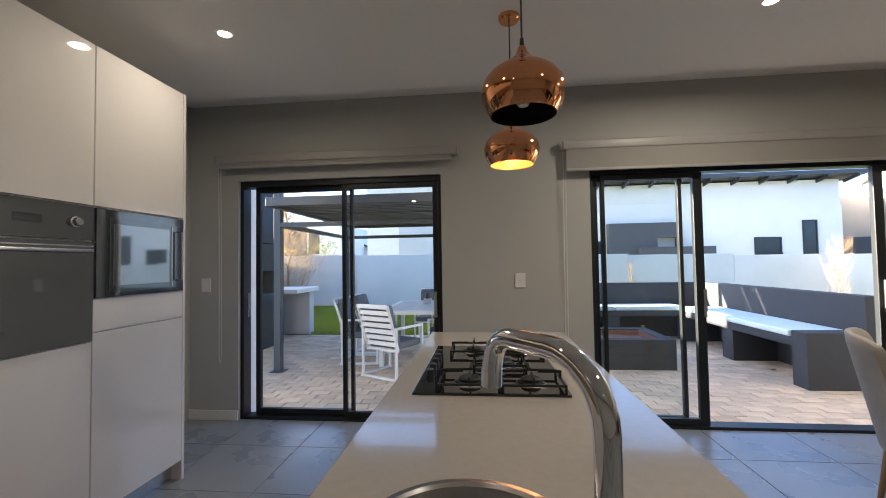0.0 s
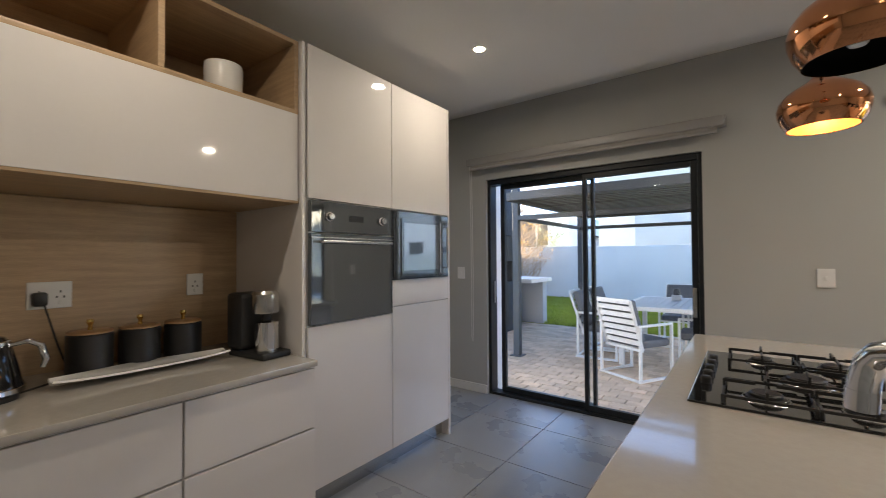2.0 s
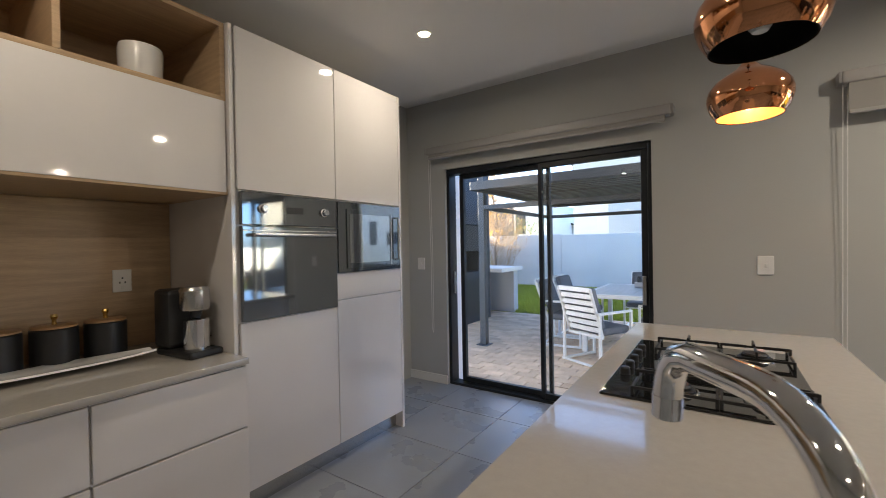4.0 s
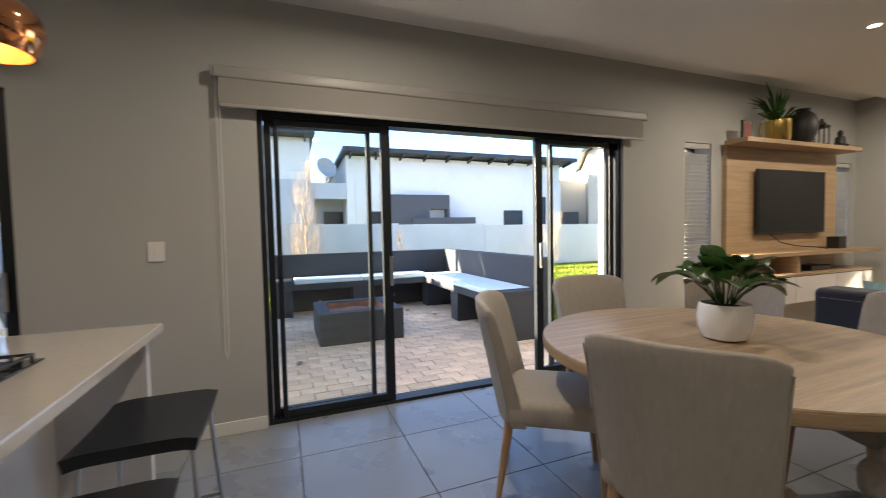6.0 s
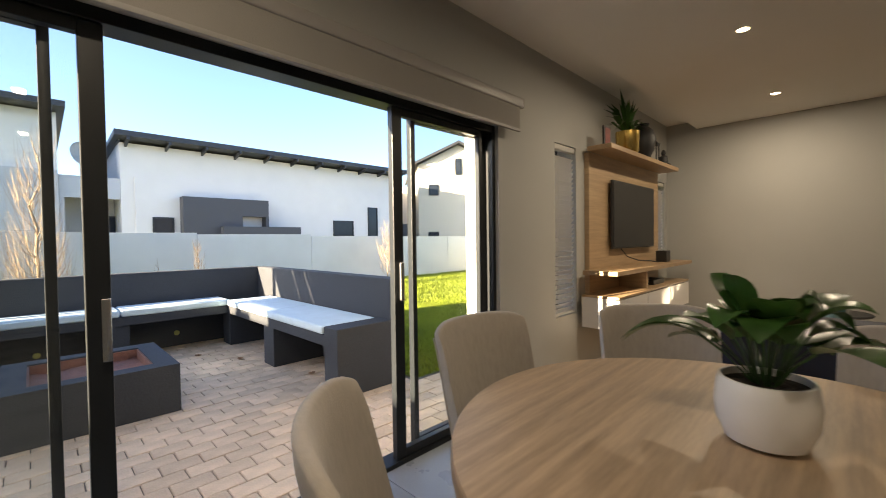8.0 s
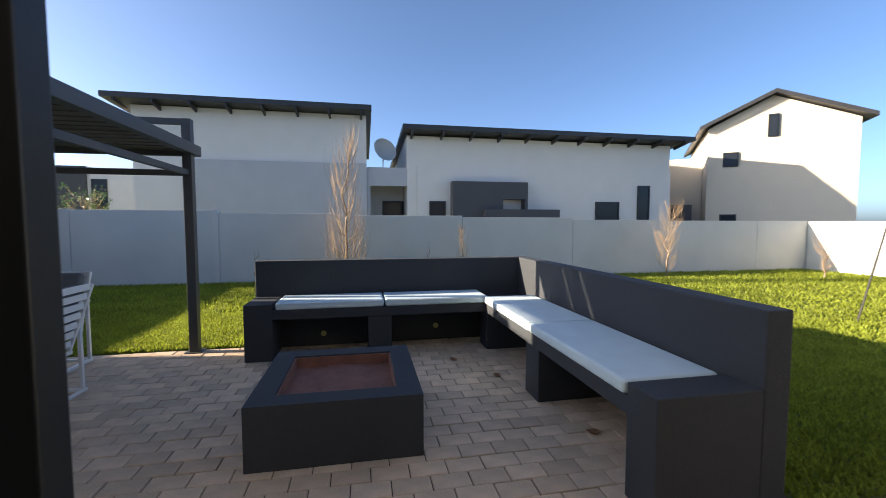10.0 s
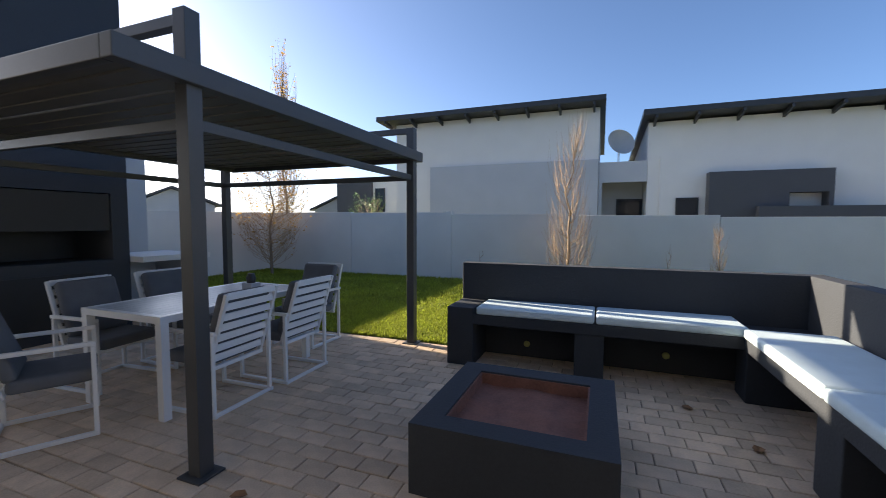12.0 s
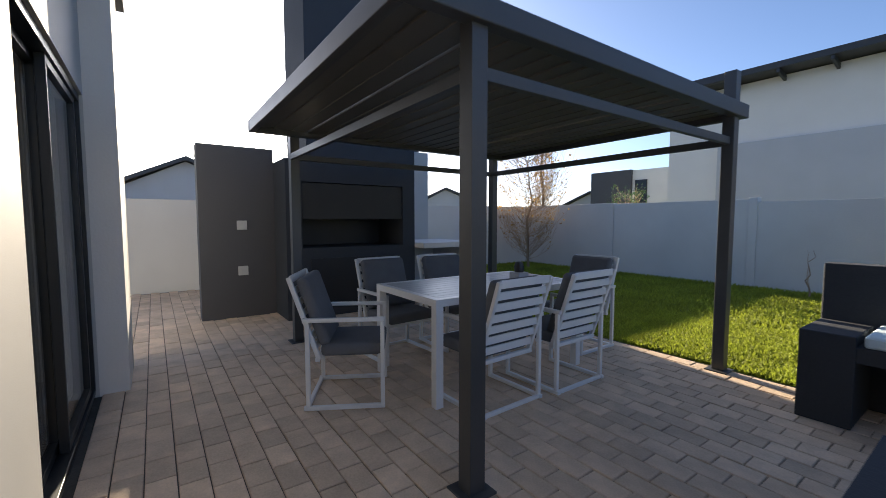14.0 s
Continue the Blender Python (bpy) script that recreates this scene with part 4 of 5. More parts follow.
for k in range(44):
    a, el = k * 2.4, rnd.uniform(0.25, 1.35)
    L = rnd.uniform(0.22, 0.42)
    d = Vector((math.cos(a) * math.cos(el), math.sin(a) * math.cos(el) * 0.4, math.sin(el)))
    p0 = Vector((0, 0, 0.14))
    s = d.cross(Vector((0, 0, 1))).normalized() * 0.012
    p1, p2 = p0 + d * L * 0.6, p0 + d * L - Vector((0, 0, 0.10 * math.cos(el)))
    v = [spk_bm.verts.new(q) for q in (p0 - s * 0.5, p0 + s * 0.5, p1 + s, p1 - s, p2)]
    spk_bm.faces.new((v[0], v[1], v[2], v[3]))
    spk_bm.faces.new((v[3], v[2], v[4]))
part("foliage", spk_bm, M_LEAF, gp)
vs = thing("vase", "dark rounded urn on the shelf", "vase", pose(6.27, 3.37, 2.145) @ Matrix.Scale(1.2, 4))
part("body", lathe([(0, 0), (0.06, 0), (0.10, 0.08), (0.115, 0.17), (0.09, 0.25), (0.05, 0.29), (0.06, 0.31), (0.05, 0.31), (0, 0.29)], seg=32), M_IRON, vs)
lt = thing("lantern", "dark metal lantern on the shelf", "lantern", pose(6.62, 3.37, 2.145))
part("body", boxes((-0.05, 0.05, -0.05, 0.05, 0, 0.02), (-0.05, -0.04, -0.05, -0.04, 0.02, 0.2), (0.04, 0.05, -0.05, -0.04, 0.02, 0.2), (-0.05, -0.04, 0.04, 0.05, 0.02, 0.2), (0.04, 0.05, 0.04, 0.05, 0.02, 0.2), (-0.055, 0.055, -0.055, 0.055, 0.2, 0.225)), M_IRON, lt)
part("roof", lathe([(0.05, 0.225), (0.02, 0.27), (0.015, 0.30), (0, 0.30)], seg=4), M_IRON, lt)
stt = tagged(part("seated_figurine", lathe([(0, 2.145), (0.075, 2.145), (0.08, 2.17), (0.05, 2.19), (0.045, 2.26), (0.03, 2.275), (0.018, 2.28), (0.028, 2.30), (0.026, 2.325), (0.01, 2.345), (0, 2.346)], 6.98, 3.37, 20), M_IRON), "small dark seated figurine on the shelf", "figurine")


def sofa():
    s = thing("sofa", "long dark navy velvet sofa seen from behind", "sofa")
    part("backrest", box(4.42, 4.66, -0.75, 2.33, 0.10, 0.84, bevel=0.035, seg=4), M_NAVY, s)
    part("seat_base", box(4.66, 5.30, -0.75, 2.33, 0.10, 0.36, bevel=0.02), M_NAVY, s)
    for a, b in ((-0.55, 0.35), (0.36, 1.24), (1.25, 2.13)):
        part("seat_cushion", box(4.66, 5.34, a, b, 0.36, 0.50, bevel=0.04, seg=4), M_NAVY, s)
    part("armrest", box(4.44, 5.32, 2.13, 2.34, 0.10, 0.64, bevel=0.035, seg=4), M_NAVY, s)
    part("armrest", box(4.44, 5.32, -0.76, -0.55, 0.10, 0.64, bevel=0.035, seg=4), M_NAVY, s)
    part("skirt_studs", tube([(4.417, -0.73, 0.115), (4.417, 2.31, 0.115)], 0.004, 6), M_STEEL, s, "row of small metal studs")
    stitch = bmesh.new()
    for k in range(150):
        y = -0.70 + k * 0.02
        box(4.4175, 4.421, y, y + 0.011, 0.775, 0.778, bm=stitch)
    part("stitching", stitch, M_BLINDBAR, s, "pale dotted seam along the top of the back")
    for x in (4.48, 5.24):
        for y in (-0.7, 2.27):
            part("foot", lathe([(0, 0), (0.02, 0), (0.026, 0.1), (0, 0.1)], x, y, 12), M_LEGWOOD, s)


sofa()


def cushion(x, y, z, rot, tilt, material, label):
    bm = bmesh.new()
    n = 10
    vs = {}
    for sgn in (1, -1):
        for i in range(n + 1):
            for j in range(n + 1):
                u, v = i / n * 2 - 1, j / n * 2 - 1
                h = 0.085 * ((1 - u ** 4) * (1 - v ** 4)) ** 0.6
                if h < 1e-6 and sgn < 0:
                    vs[sgn, i, j] = vs[1, i, j]
                    continue
                pinch = 1 - 0.06 * (1 - abs(u)) * 0 - 0.05 * (u * u * (1 - v * v) + v * v * (1 - u * u))
                vs[sgn, i, j] = bm.verts.new((u * 0.23 * pinch, sgn * h, v * 0.23 * pinch))
    for sgn in (1, -1):
        for i in range(n):
            for j in range(n):
                bm.faces.new((vs[sgn, i, j], vs[sgn, i + 1, j], vs[sgn, i + 1, j + 1], vs[sgn, i, j + 1]))
    bmesh.ops.recalc_face_normals(bm, faces=bm.faces[:])
    ob = part("scatter_cushion", bm, material)
    ob.matrix_basis = pose(x, y, z, tilt, 0, rot)
    tagged(ob, label, "cushion")


cushion(4.86, 2.0, 0.65, 90, -14, M_CUSHT, "teal and white patterned scatter cushion on the sofa")
cushion(4.85, 1.15, 0.635, 88, -14, M_CUSHT, "teal patterned scatter cushion on the sofa")
cushion(4.85, 0.72, 0.635, 92, -16, M_LINEN, "pale scatter cushion on the sofa")
dec = thing("side_table", "slim side table beyond the sofa", "side table", pose(6.6, 1.85, 0))
part("tabletop", lathe([(0, 0.58), (0.24, 0.58), (0.25, 0.59), (0.24, 0.60), (0, 0.60)], seg=40), M_IRON, dec)
part("leg", tube([(0, 0, 0.02), (0, 0, 0.58)], 0.015), M_IRON, dec)
part("foot", lathe([(0, 0), (0.16, 0), (0.16, 0.015), (0, 0.02)], seg=32), M_IRON, dec)
dc = thing("glass_decanter", "clear glass jar with a rounded stopper", "decanter", pose(6.6, 1.85, 0.60))
part("body", lathe([(0, 0.004), (0.09, 0.004), (0.10, 0.02), (0.10, 0.10), (0.03, 0.13), (0.025, 0.16), (0.02, 0.16), (0.02, 0.13), (0.094, 0.10), (0.094, 0.02), (0, 0.012)], seg=32), M_GLASS, dc)
part("stopper", lathe([(0, 0.16), (0.02, 0.16), (0.026, 0.18), (0.015, 0.20), (0, 0.202)], seg=20), M_GLASS, dc)

pd = thing("door_3", "open white panel door in the passage", "door", kind="structure")
part("door_leaf", box(8.62, 9.38, 0.70, 0.74, 0.01, 2.04, bevel=0.004), M_TRIMW, pd)
part("door_handle", tube([(8.68, 0.74, 1.02), (8.68, 0.79, 1.02), (8.79, 0.79, 1.02)], 0.009, 8), M_STEEL, pd)
structure("passage_door_frame", boxes((9.5, 9.6, 1.55, 1.62, 0, 2.1), (9.5, 9.6, 0.35, 0.42, 0, 2.1), (9.5, 9.6, 0.42, 1.55, 2.04, 2.1)), M_TRIMW, "white painted door frame in the passage", "door frame")
# The grey cupboard is made up, standing for a far room's blue-grey wall.
for k, (y0, y1) in enumerate(((1.16, 1.40), (0.55, 1.155))):
    cb = thing("passage_cupboard", "tall white cupboard in the passage" if k == 0 else "tall slate-grey cupboard added in place of a far room wall", "cupboard")
    part("door", box(9.42, 9.46, y0, y1, 0.05, 2.03, bevel=0.003), M_TRIMW if k == 0 else mat("far_wall_slate", (0.20, 0.21, 0.23), 0.45, var=0.06, scale=3), cb)
    part("body", box(9.46, 9.59, y0, y1, 0.0, 2.03), M_TRIMW, cb)
    part("handle", tube([(9.42, y0 + 0.04, 0.95), (9.39, y0 + 0.04, 0.95), (9.39, y0 + 0.04, 1.15), (9.42, y0 + 0.04, 1.15)], 0.006, 8), M_STEEL, cb)

# ---- patio: fire pit and bench ----
pit = thing("fire_pit", "square charcoal plastered fire pit with a sunken ash bed", "fire pit", pose(1.852, 6.055, PAVE))
PH, PR, PI = 0.378, 0.506, 0.36
for r in ((-PR, PR, -PR, -PI, 0, PH), (-PR, PR, PI, PR, 0, PH), (-PR, -PI, -PI, PI, 0, PH), (PI, PR, -PI, PI, 0, PH)):
    part("pit_wall", box(*r), M_GREYPL, pit)
part("liner", boxes((-PI, PI, -PI, -PI + 0.012, 0.1, PH - 0.012), (-PI, PI, PI - 0.012, PI, 0.1, PH - 0.012), (-PI, -PI + 0.012, -PI + 0.012, PI - 0.012, 0.1, PH - 0.012), (PI - 0.012, PI, -PI + 0.012, PI - 0.012, 0.1, PH - 0.012)), M_SAND, pit, "rusty inner edge")


def ash_bed():
    bm = bmesh.new()
    bmesh.ops.create_grid(bm, x_segments=24, y_segments=24, size=PI - 0.01)
    for v in bm.verts:
        v.co.z = PH - 0.085 + 0.02 * noise.noise(v.co * 5) + 0.008 * noise.noise(v.co * 17)
    part("ash_bed", bm, M_SAND, pit, "reddish brown sand and ash")


ash_bed()
bench = thing("garden_bench", "L-shaped charcoal plastered built-in bench", "bench", pose(0, 0, PAVE))
SB, ST = 0.42, 0.55
part("backrest", boxes((0.83, 4.05, 7.99, 8.14, 0, 0.978), bevel=0.008), M_GREYPL, bench)
part("backrest", boxes((3.90, 4.05, 4.78, 7.99, 0, 0.978), bevel=0.008), M_GREYPL, bench)
part("seat_slab", boxes((1.10, 3.90, 7.505, 7.99, SB, ST - 0.03), bevel=0.006), M_GREYPL, bench)
part("seat_slab", boxes((3.325, 3.90, 5.0, 7.505, SB, ST - 0.03), bevel=0.006), M_GREYPL, bench)
for r in ((0.83, 1.10, 7.50, 7.99, 0, ST + 0.03), (2.05, 2.30, 7.52, 7.99, 0, SB), (3.34, 3.90, 7.48, 7.75, 0, SB), (3.335, 3.90, 6.10, 6.36, 0, SB), (3.32, 3.90, 4.78, 5.0, 0, ST + 0.045)):
    part("pier", box(*r, bevel=0.007), M_GREYPL, bench)
# Discs painted yellow-green for the sunlit lawn seen through drain holes.
for x, z in ((1.55, 0.14), (2.85, 0.17)):
    lm = lathe([(0, 0), (0.032, 0), (0.032, 0.012), (0.024, 0.02), (0, 0.022)], seg=24)
    lm.transform(pose(x, 7.99, z, 90, 0, 0))
    part("round_vent", lm, mat("painted_lit_lawn", (0.42, 0.42, 0.14), 0.6), bench, "small round disc painted as a hole showing lit lawn")
for x0, x1, y0, y1 in ((1.13, 2.215, 7.50, 7.98), (2.23, 3.36, 7.50, 7.98), (3.31, 3.885, 6.27, 7.49), (3.31, 3.885, 5.02, 6.255)):
    p = thing("bench_cushion", "pale blue-grey flat seat cushion on the bench", "cushion", group="bench cushions")
    part("pad", box(x0, x1, y0, y1, PAVE + ST - 0.03, PAVE + ST + 0.045, bevel=0.02, seg=3), M_PAD, p)
    part("piping", tube([(x0 + 0.01, y0 + 0.002, PAVE + ST + 0.03), (x1 - 0.01, y0 + 0.002, PAVE + ST + 0.03)], 0.004, 6), M_PAD, p)

# ---- pergola ----
pg = thing("pergola", "charcoal aluminium pergola with a louvred roof", "pergola", pose(0, 0, PAVE))
POSTS = ((0.2, 5.27, 2.51), (0.2, 8.0, 2.49), (-2.74, 5.30, 2.45), (-2.74, 8.05, 2.45))
for x, y, h in POSTS:
    po = part("post", box(x - 0.045, x + 0.045, y - 0.045, y + 0.045, 0.012, h, bevel=0.004), M_PERG, pg)
    part("foot_plate", box(x - 0.085, x + 0.085, y - 0.085, y + 0.085, 0, 0.012, bevel=0.003), M_PERG, po)
for r in ((-2.695, 0.155, 5.255, 5.295, 1.90, 1.96), (-2.695, 0.155, 8.0, 8.04, 1.90, 1.96), (0.18, 0.22, 5.315, 7.955, 1.90, 1.96), (-2.76, -2.72, 5.345, 8.005, 1.90, 1.96)):
    part("beam", box(*r, bevel=0.003), M_PERG, pg)
for y in (5.27, 8.0):
    part("top_rail", box(-2.69, 0.155, y - 0.03, y + 0.03, 2.43, 2.49, bevel=0.003), M_PERG, pg)
for r in ((0.20, 0.28, 4.86, 8.14, 2.12, 2.23), (-2.68, -2.60, 4.86, 8.14, 2.12, 2.23), (-2.60, 0.20, 4.86, 4.92, 2.12, 2.23), (-2.60, 0.20, 8.08, 8.14, 2.12, 2.23)):
    part("gutter", box(*r, bevel=0.006), M_PERG, pg)
lme = mesh_of("louvre", box(-2.60, 0.20, -0.078, 0.078, -0.012, 0.012, bevel=0.004), M_LOUVRE)
for k in range(20):
    s = new("louvre", lme)
    s.parent = pg
    s.matrix_basis = pose(0, 5.0 + k * 0.156 + (0.016 if k > 2 else 0) + (0.014 if k > 14 else 0) + (0.014 if k > 16 else 0), 2.18, 3 if k % 7 else 6, 0, 0)


# ---- patio furniture ----
def patio_chair():
    """Faces +y; the origin is on the paving under the seat."""
    c = thing("patio_chair", "white aluminium slatted patio armchair with grey cushions", "chair", group="patio chairs")
    for sx in (-1, 1):
        x = sx * 0.275
        bm = bmesh.new()
        for p, q in (((x, -0.27, 0.014), (x, 0.27, 0.014)), ((x, 0.256, 0.028), (x, 0.256, 0.60)), ((x, -0.27, 0.614), (x, 0.27, 0.614)), ((x, -0.24, 0.028), (x, -0.24, 0.60))):
            bar(p, q, 0.03, 0.028, bm)
        part("side_frame", bm, M_WHTAL, c)
        part("back_post", bar((sx * 0.245, -0.17, 0.34), (sx * 0.245, -0.36, 0.90), 0.03, 0.03), M_WHTAL, c)
    part("front_rail", bar((-0.26, 0.24, 0.35), (0.26, 0.24, 0.35), 0.03, 0.03), M_WHTAL, c)
    part("rear_rail", bar((-0.26, -0.18, 0.34), (0.26, -0.18, 0.34), 0.03, 0.03), M_WHTAL, c)
    part("floor_rail", bar((-0.26, -0.25, 0.014), (0.26, -0.25, 0.014), 0.028, 0.024), M_WHTAL, c)
    for k in range(7):
        t = 0.14 + k * 0.138
        part("slat", box(-0.232, 0.232, -0.17 - 0.19 * t - 0.006, -0.17 - 0.19 * t + 0.006, 0.34 + 0.56 * t - 0.026, 0.34 + 0.56 * t + 0.026, bevel=0.003), M_WHTAL, c)
    part("seat_cushion", box(-0.25, 0.25, -0.16, 0.27, 0.355, 0.44, bevel=0.028, seg=3), M_GREYCUSH, c)
    bc = box(-0.235, 0.235, -0.04, 0.04, 0, 0.49, bevel=0.03, seg=3)
    bc.transform(pose(0, -0.13, 0.43, 18.7, 0, 0))
    part("back_cushion", bc, M_GREYCUSH, c)
    return c


pc = patio_chair()
pc.matrix_basis = pose(-1.20, 5.24, PAVE, 0, 0, -29)
for x, y, r in ((-0.56, 6.04, 92), (-0.53, 6.74, 91), (-1.80, 5.98, -86), (-1.78, 6.66, -92), (-1.0, 7.62, 180)):
    copy_thing(pc, pose(x, y, PAVE, 0, 0, r))
pt = thing("patio_table", "white aluminium patio table with a grey slatted top", "table", pose(0, 0, PAVE))
TX0, TX1, TY0, TY1, TH = -1.47, -0.58, 5.60, 7.15, 0.75
part("rim", boxes((TX0, TX1, TY0, TY0 + 0.05, TH - 0.05, TH), (TX0, TX1, TY1 - 0.05, TY1, TH - 0.05, TH), (TX0, TX0 + 0.05, TY0 + 0.05, TY1 - 0.05, TH - 0.05, TH), (TX1 - 0.05, TX1, TY0 + 0.05, TY1 - 0.05, TH - 0.05, TH)), M_WHTAL, pt)
for k in range(9):
    w = (TX1 - TX0 - 0.1) / 9
    part("slat", box(TX0 + 0.05 + k * w + 0.003, TX0 + 0.05 + (k + 1) * w - 0.003, TY0 + 0.05, TY1 - 0.05, TH - 0.022, TH - 0.002, bevel=0.002), M_TABTOP, pt)
for x in (TX0, TX1 - 0.06):
    for y in (TY0, TY1 - 0.06):
        part("leg", box(x, x + 0.06, y, y + 0.06, 0, TH - 0.05, bevel=0.003), M_WHTAL, pt)
co = thing("condiment_caddy", "small dark planter in a pale box on the patio table", "caddy", pose(-0.95, 6.75, PAVE + TH))
part("tray", boxes((-0.06, 0.06, -0.06, 0.06, 0, 0.07), bevel=0.004), M_TABTOP, co)
part("jar", lathe([(0, 0.07), (0.04, 0.07), (0.045, 0.12), (0.03, 0.16), (0, 0.165)], seg=20), M_BLKPL, co)

# ---- fireplace tower, counter and screen wall ----
br = thing("outdoor_fireplace", "tall charcoal plastered outdoor fireplace and chimney", "fireplace", pose(0, 0, PAVE))
part("chimney", boxes((-4.6, -3.7, 5.45, 7.33, 1.78, 2.06), (-4.6, -3.7, 5.72, 7.33, 2.06, 4.55)), M_GREYPL, br)
part("hearth_base", box(-4.6, -3.7, 5.45, 7.33, 0, 0.92), M_GREYPL, br)
for y0, y1 in ((5.45, 5.65), (7.13, 7.33)):
    part("cheek", box(-4.6, -3.7, y0, y1, 0.92, 1.78), M_GREYPL, br)
part("firebox_back", box(-4.6, -4.5, 5.65, 7.13, 0.92, 1.78), M_IRON, br)
part("grill_door", box(-3.76, -3.72, 5.66, 7.12, 1.30, 1.77, bevel=0.004), M_IRON, br)
part("wood_store", box(-3.698, -3.69, 5.75, 6.9, 0.12, 0.78), M_IRON, br)
oc = thing("outdoor_counter", "white topped outdoor counter beside the fireplace", "counter", pose(0, 0, PAVE))
part("slab", box(-4.5, -3.45, 7.34, 8.35, 0.87, 0.95, bevel=0.006), M_WHITEWALL, oc)
part("pier", box(-4.4, -3.55, 8.1, 8.3, 0, 0.87), M_BLUEGREY, oc)
part("shelf_back", box(-4.45, -4.35, 7.34, 8.1, 0, 0.87), M_BLUEGREY, oc)
structure("screen_wall", boxes((-4.55, -4.3, 4.55, 5.45, -0.2, 2.2)), M_DARKGREY, "dark grey plastered screen wall", "wall")
for z in (0.52, 1.12):
    sb = thing("meter_box", "small pale wall box on the screen wall", "wall box")
    part("cover", box(-4.30, -4.28, 4.98, 5.10, z, z + 0.12, bevel=0.004), M_TABTOP, sb)

# ---- boundary walls ----
def wall_run(name, pieces, label):
    w = thing(name, label, "wall", kind="structure")
    for r in pieces:
        part("panel", box(*r, bevel=0.006), M_YARDWALL, w)


wall_run("boundary_wall_north", [(-10.0, -7.6, 13.5, 13.65, -0.3, 1.70), (-7.59, -4.3, 13.5, 13.65, -0.3, 1.68), (-4.29, -1.45, 13.5, 13.65, -0.3, 1.66), (-1.3, 1.6, 13.5, 13.65, -0.3, 1.60), (1.61, 4.5, 13.5, 13.65, -0.3, 1.56), (4.51, 7.6, 13.5, 13.65, -0.3, 1.52), (7.61, 10.6, 13.5, 13.65, -0.3, 1.46), (10.61, 13.6, 13.5, 13.65, -0.3, 1.44), (13.61, 15.6, 13.5, 13.65, -0.3, 1.44)], "pale grey boundary wall of large panels")
wall_run("boundary_wall_east", [(15.45, 15.6, 10.5, 13.49, -0.3, 1.42), (15.45, 15.6, 7.5, 10.49, -0.3, 1.40), (15.45, 15.6, 3.0, 7.49, -0.3, 1.40)], "pale boundary wall at the garden's end")
wall_run("boundary_wall_west", [(-7.4, -7.25, 3.0, 6.0, -0.3, 1.62), (-7.4, -7.25, 6.01, 9.0, -0.3, 1.62), (-7.4, -7.25, 9.01, 11.3, -0.3, 1.64), (-7.4, -7.25, 11.31, 13.49, -0.3, 1.66)], "pale grey boundary wall beside the patio")
structure("wall_pier", boxes((-1.449, -1.301, 13.48, 13.66, -0.3, 1.69), bevel=0.008), M_YARDWALL, "pale pier in the boundary wall", "pier")

# ---- neighbouring houses ----
def window(h, x0, x1, y, z0, z1, name="window"):
    """A dark window set in a wall that looks along -y."""
    w = part(name, boxes((x0, x0 + 0.05, y - 0.03, y + 0.05, z0, z1), (x1 - 0.05, x1, y - 0.03, y + 0.05, z0, z1), (x0 + 0.05, x1 - 0.05, y - 0.03, y + 0.05, z1 - 0.05, z1), (x0 + 0.05, x1 - 0.05, y - 0.03, y + 0.05, z0, z0 + 0.05)), M_BLACKAL, h)
    part("pane", boxes((x0 + 0.05, x1 - 0.05, y - 0.006, y + 0.02, z0 + 0.05, z1 - 0.05)), M_WINDOWD, w)


def sheet_roof(h, x0, x1, y0, y1, z_front, z_back, step=1.1):
    bm = bmesh.new()
    t = 0.16
    vs = [bm.verts.new(p) for p in ((x0, y0, z_front), (x1, y0, z_front), (x1, y1, z_back), (x0, y1, z_back), (x0, y0, z_front - t), (x1, y0, z_front - t), (x1, y1, z_back - t), (x0, y1, z_back - t))]
    for f in ((0, 1, 2, 3), (7, 6, 5, 4), (0, 4, 5, 1), (1, 5, 6, 2), (2, 6, 7, 3), (3, 7, 4, 0)):
        bm.faces.new([vs[i] for i in f])
    r = part("roof", bm, M_ROOF, h)
    n = int((x1 - x0) / step)
    for k in range(n + 1):
        x = x0 + 0.35 + k * (x1 - x0 - 0.7) / n
        part("rafter", bar((x, y0 + 0.02, z_front - 0.2), (x, y0 + 0.75, z_front - 0.34), 0.07, 0.14), M_ROOF, r)


ha = thing("house_west", "white plastered house with a dark overhanging sheet roof", "house")
part("wall", boxes((-5.2, 2.12, 18.0, 25, -0.3, 5.12)), M_WHITEWALL, ha)
# Slab over the white wall that carries the cast shadow as cooler grey.
part("lower_wall", boxes((-3.75, 2.12, 17.9, 18.0, -0.3, 3.45)), M_BLUEGREY, ha, "lower wall slab with its cast shadow painted in cool grey")
sheet_roof(ha, -5.75, 2.3, 17.4, 25.4, 5.34, 4.9)
dish = lathe([(0, 0.0), (0.2, 0.03), (0.36, 0.10), (0.44, 0.17), (0.43, 0.18), (0.35, 0.115), (0.19, 0.045), (0, 0.015)], seg=28)
dish.transform(pose(2.72, 18.3, 3.95, 70, 0, 25))
dt = thing("satellite_dish", "grey satellite dish on the low roof", "satellite dish")
part("dish", dish, M_TABTOP, dt)
part("mast", tube([(2.72, 18.4, 3.35), (2.72, 18.4, 3.95)], 0.03), M_STEEL, dt)
hb = thing("house_middle", "white plastered house with a dark mono-pitch roof", "house")
part("wall", boxes((3.55, 14.25, 18.0, 26, -0.3, 4.5)), M_WHITEWALL, hb)
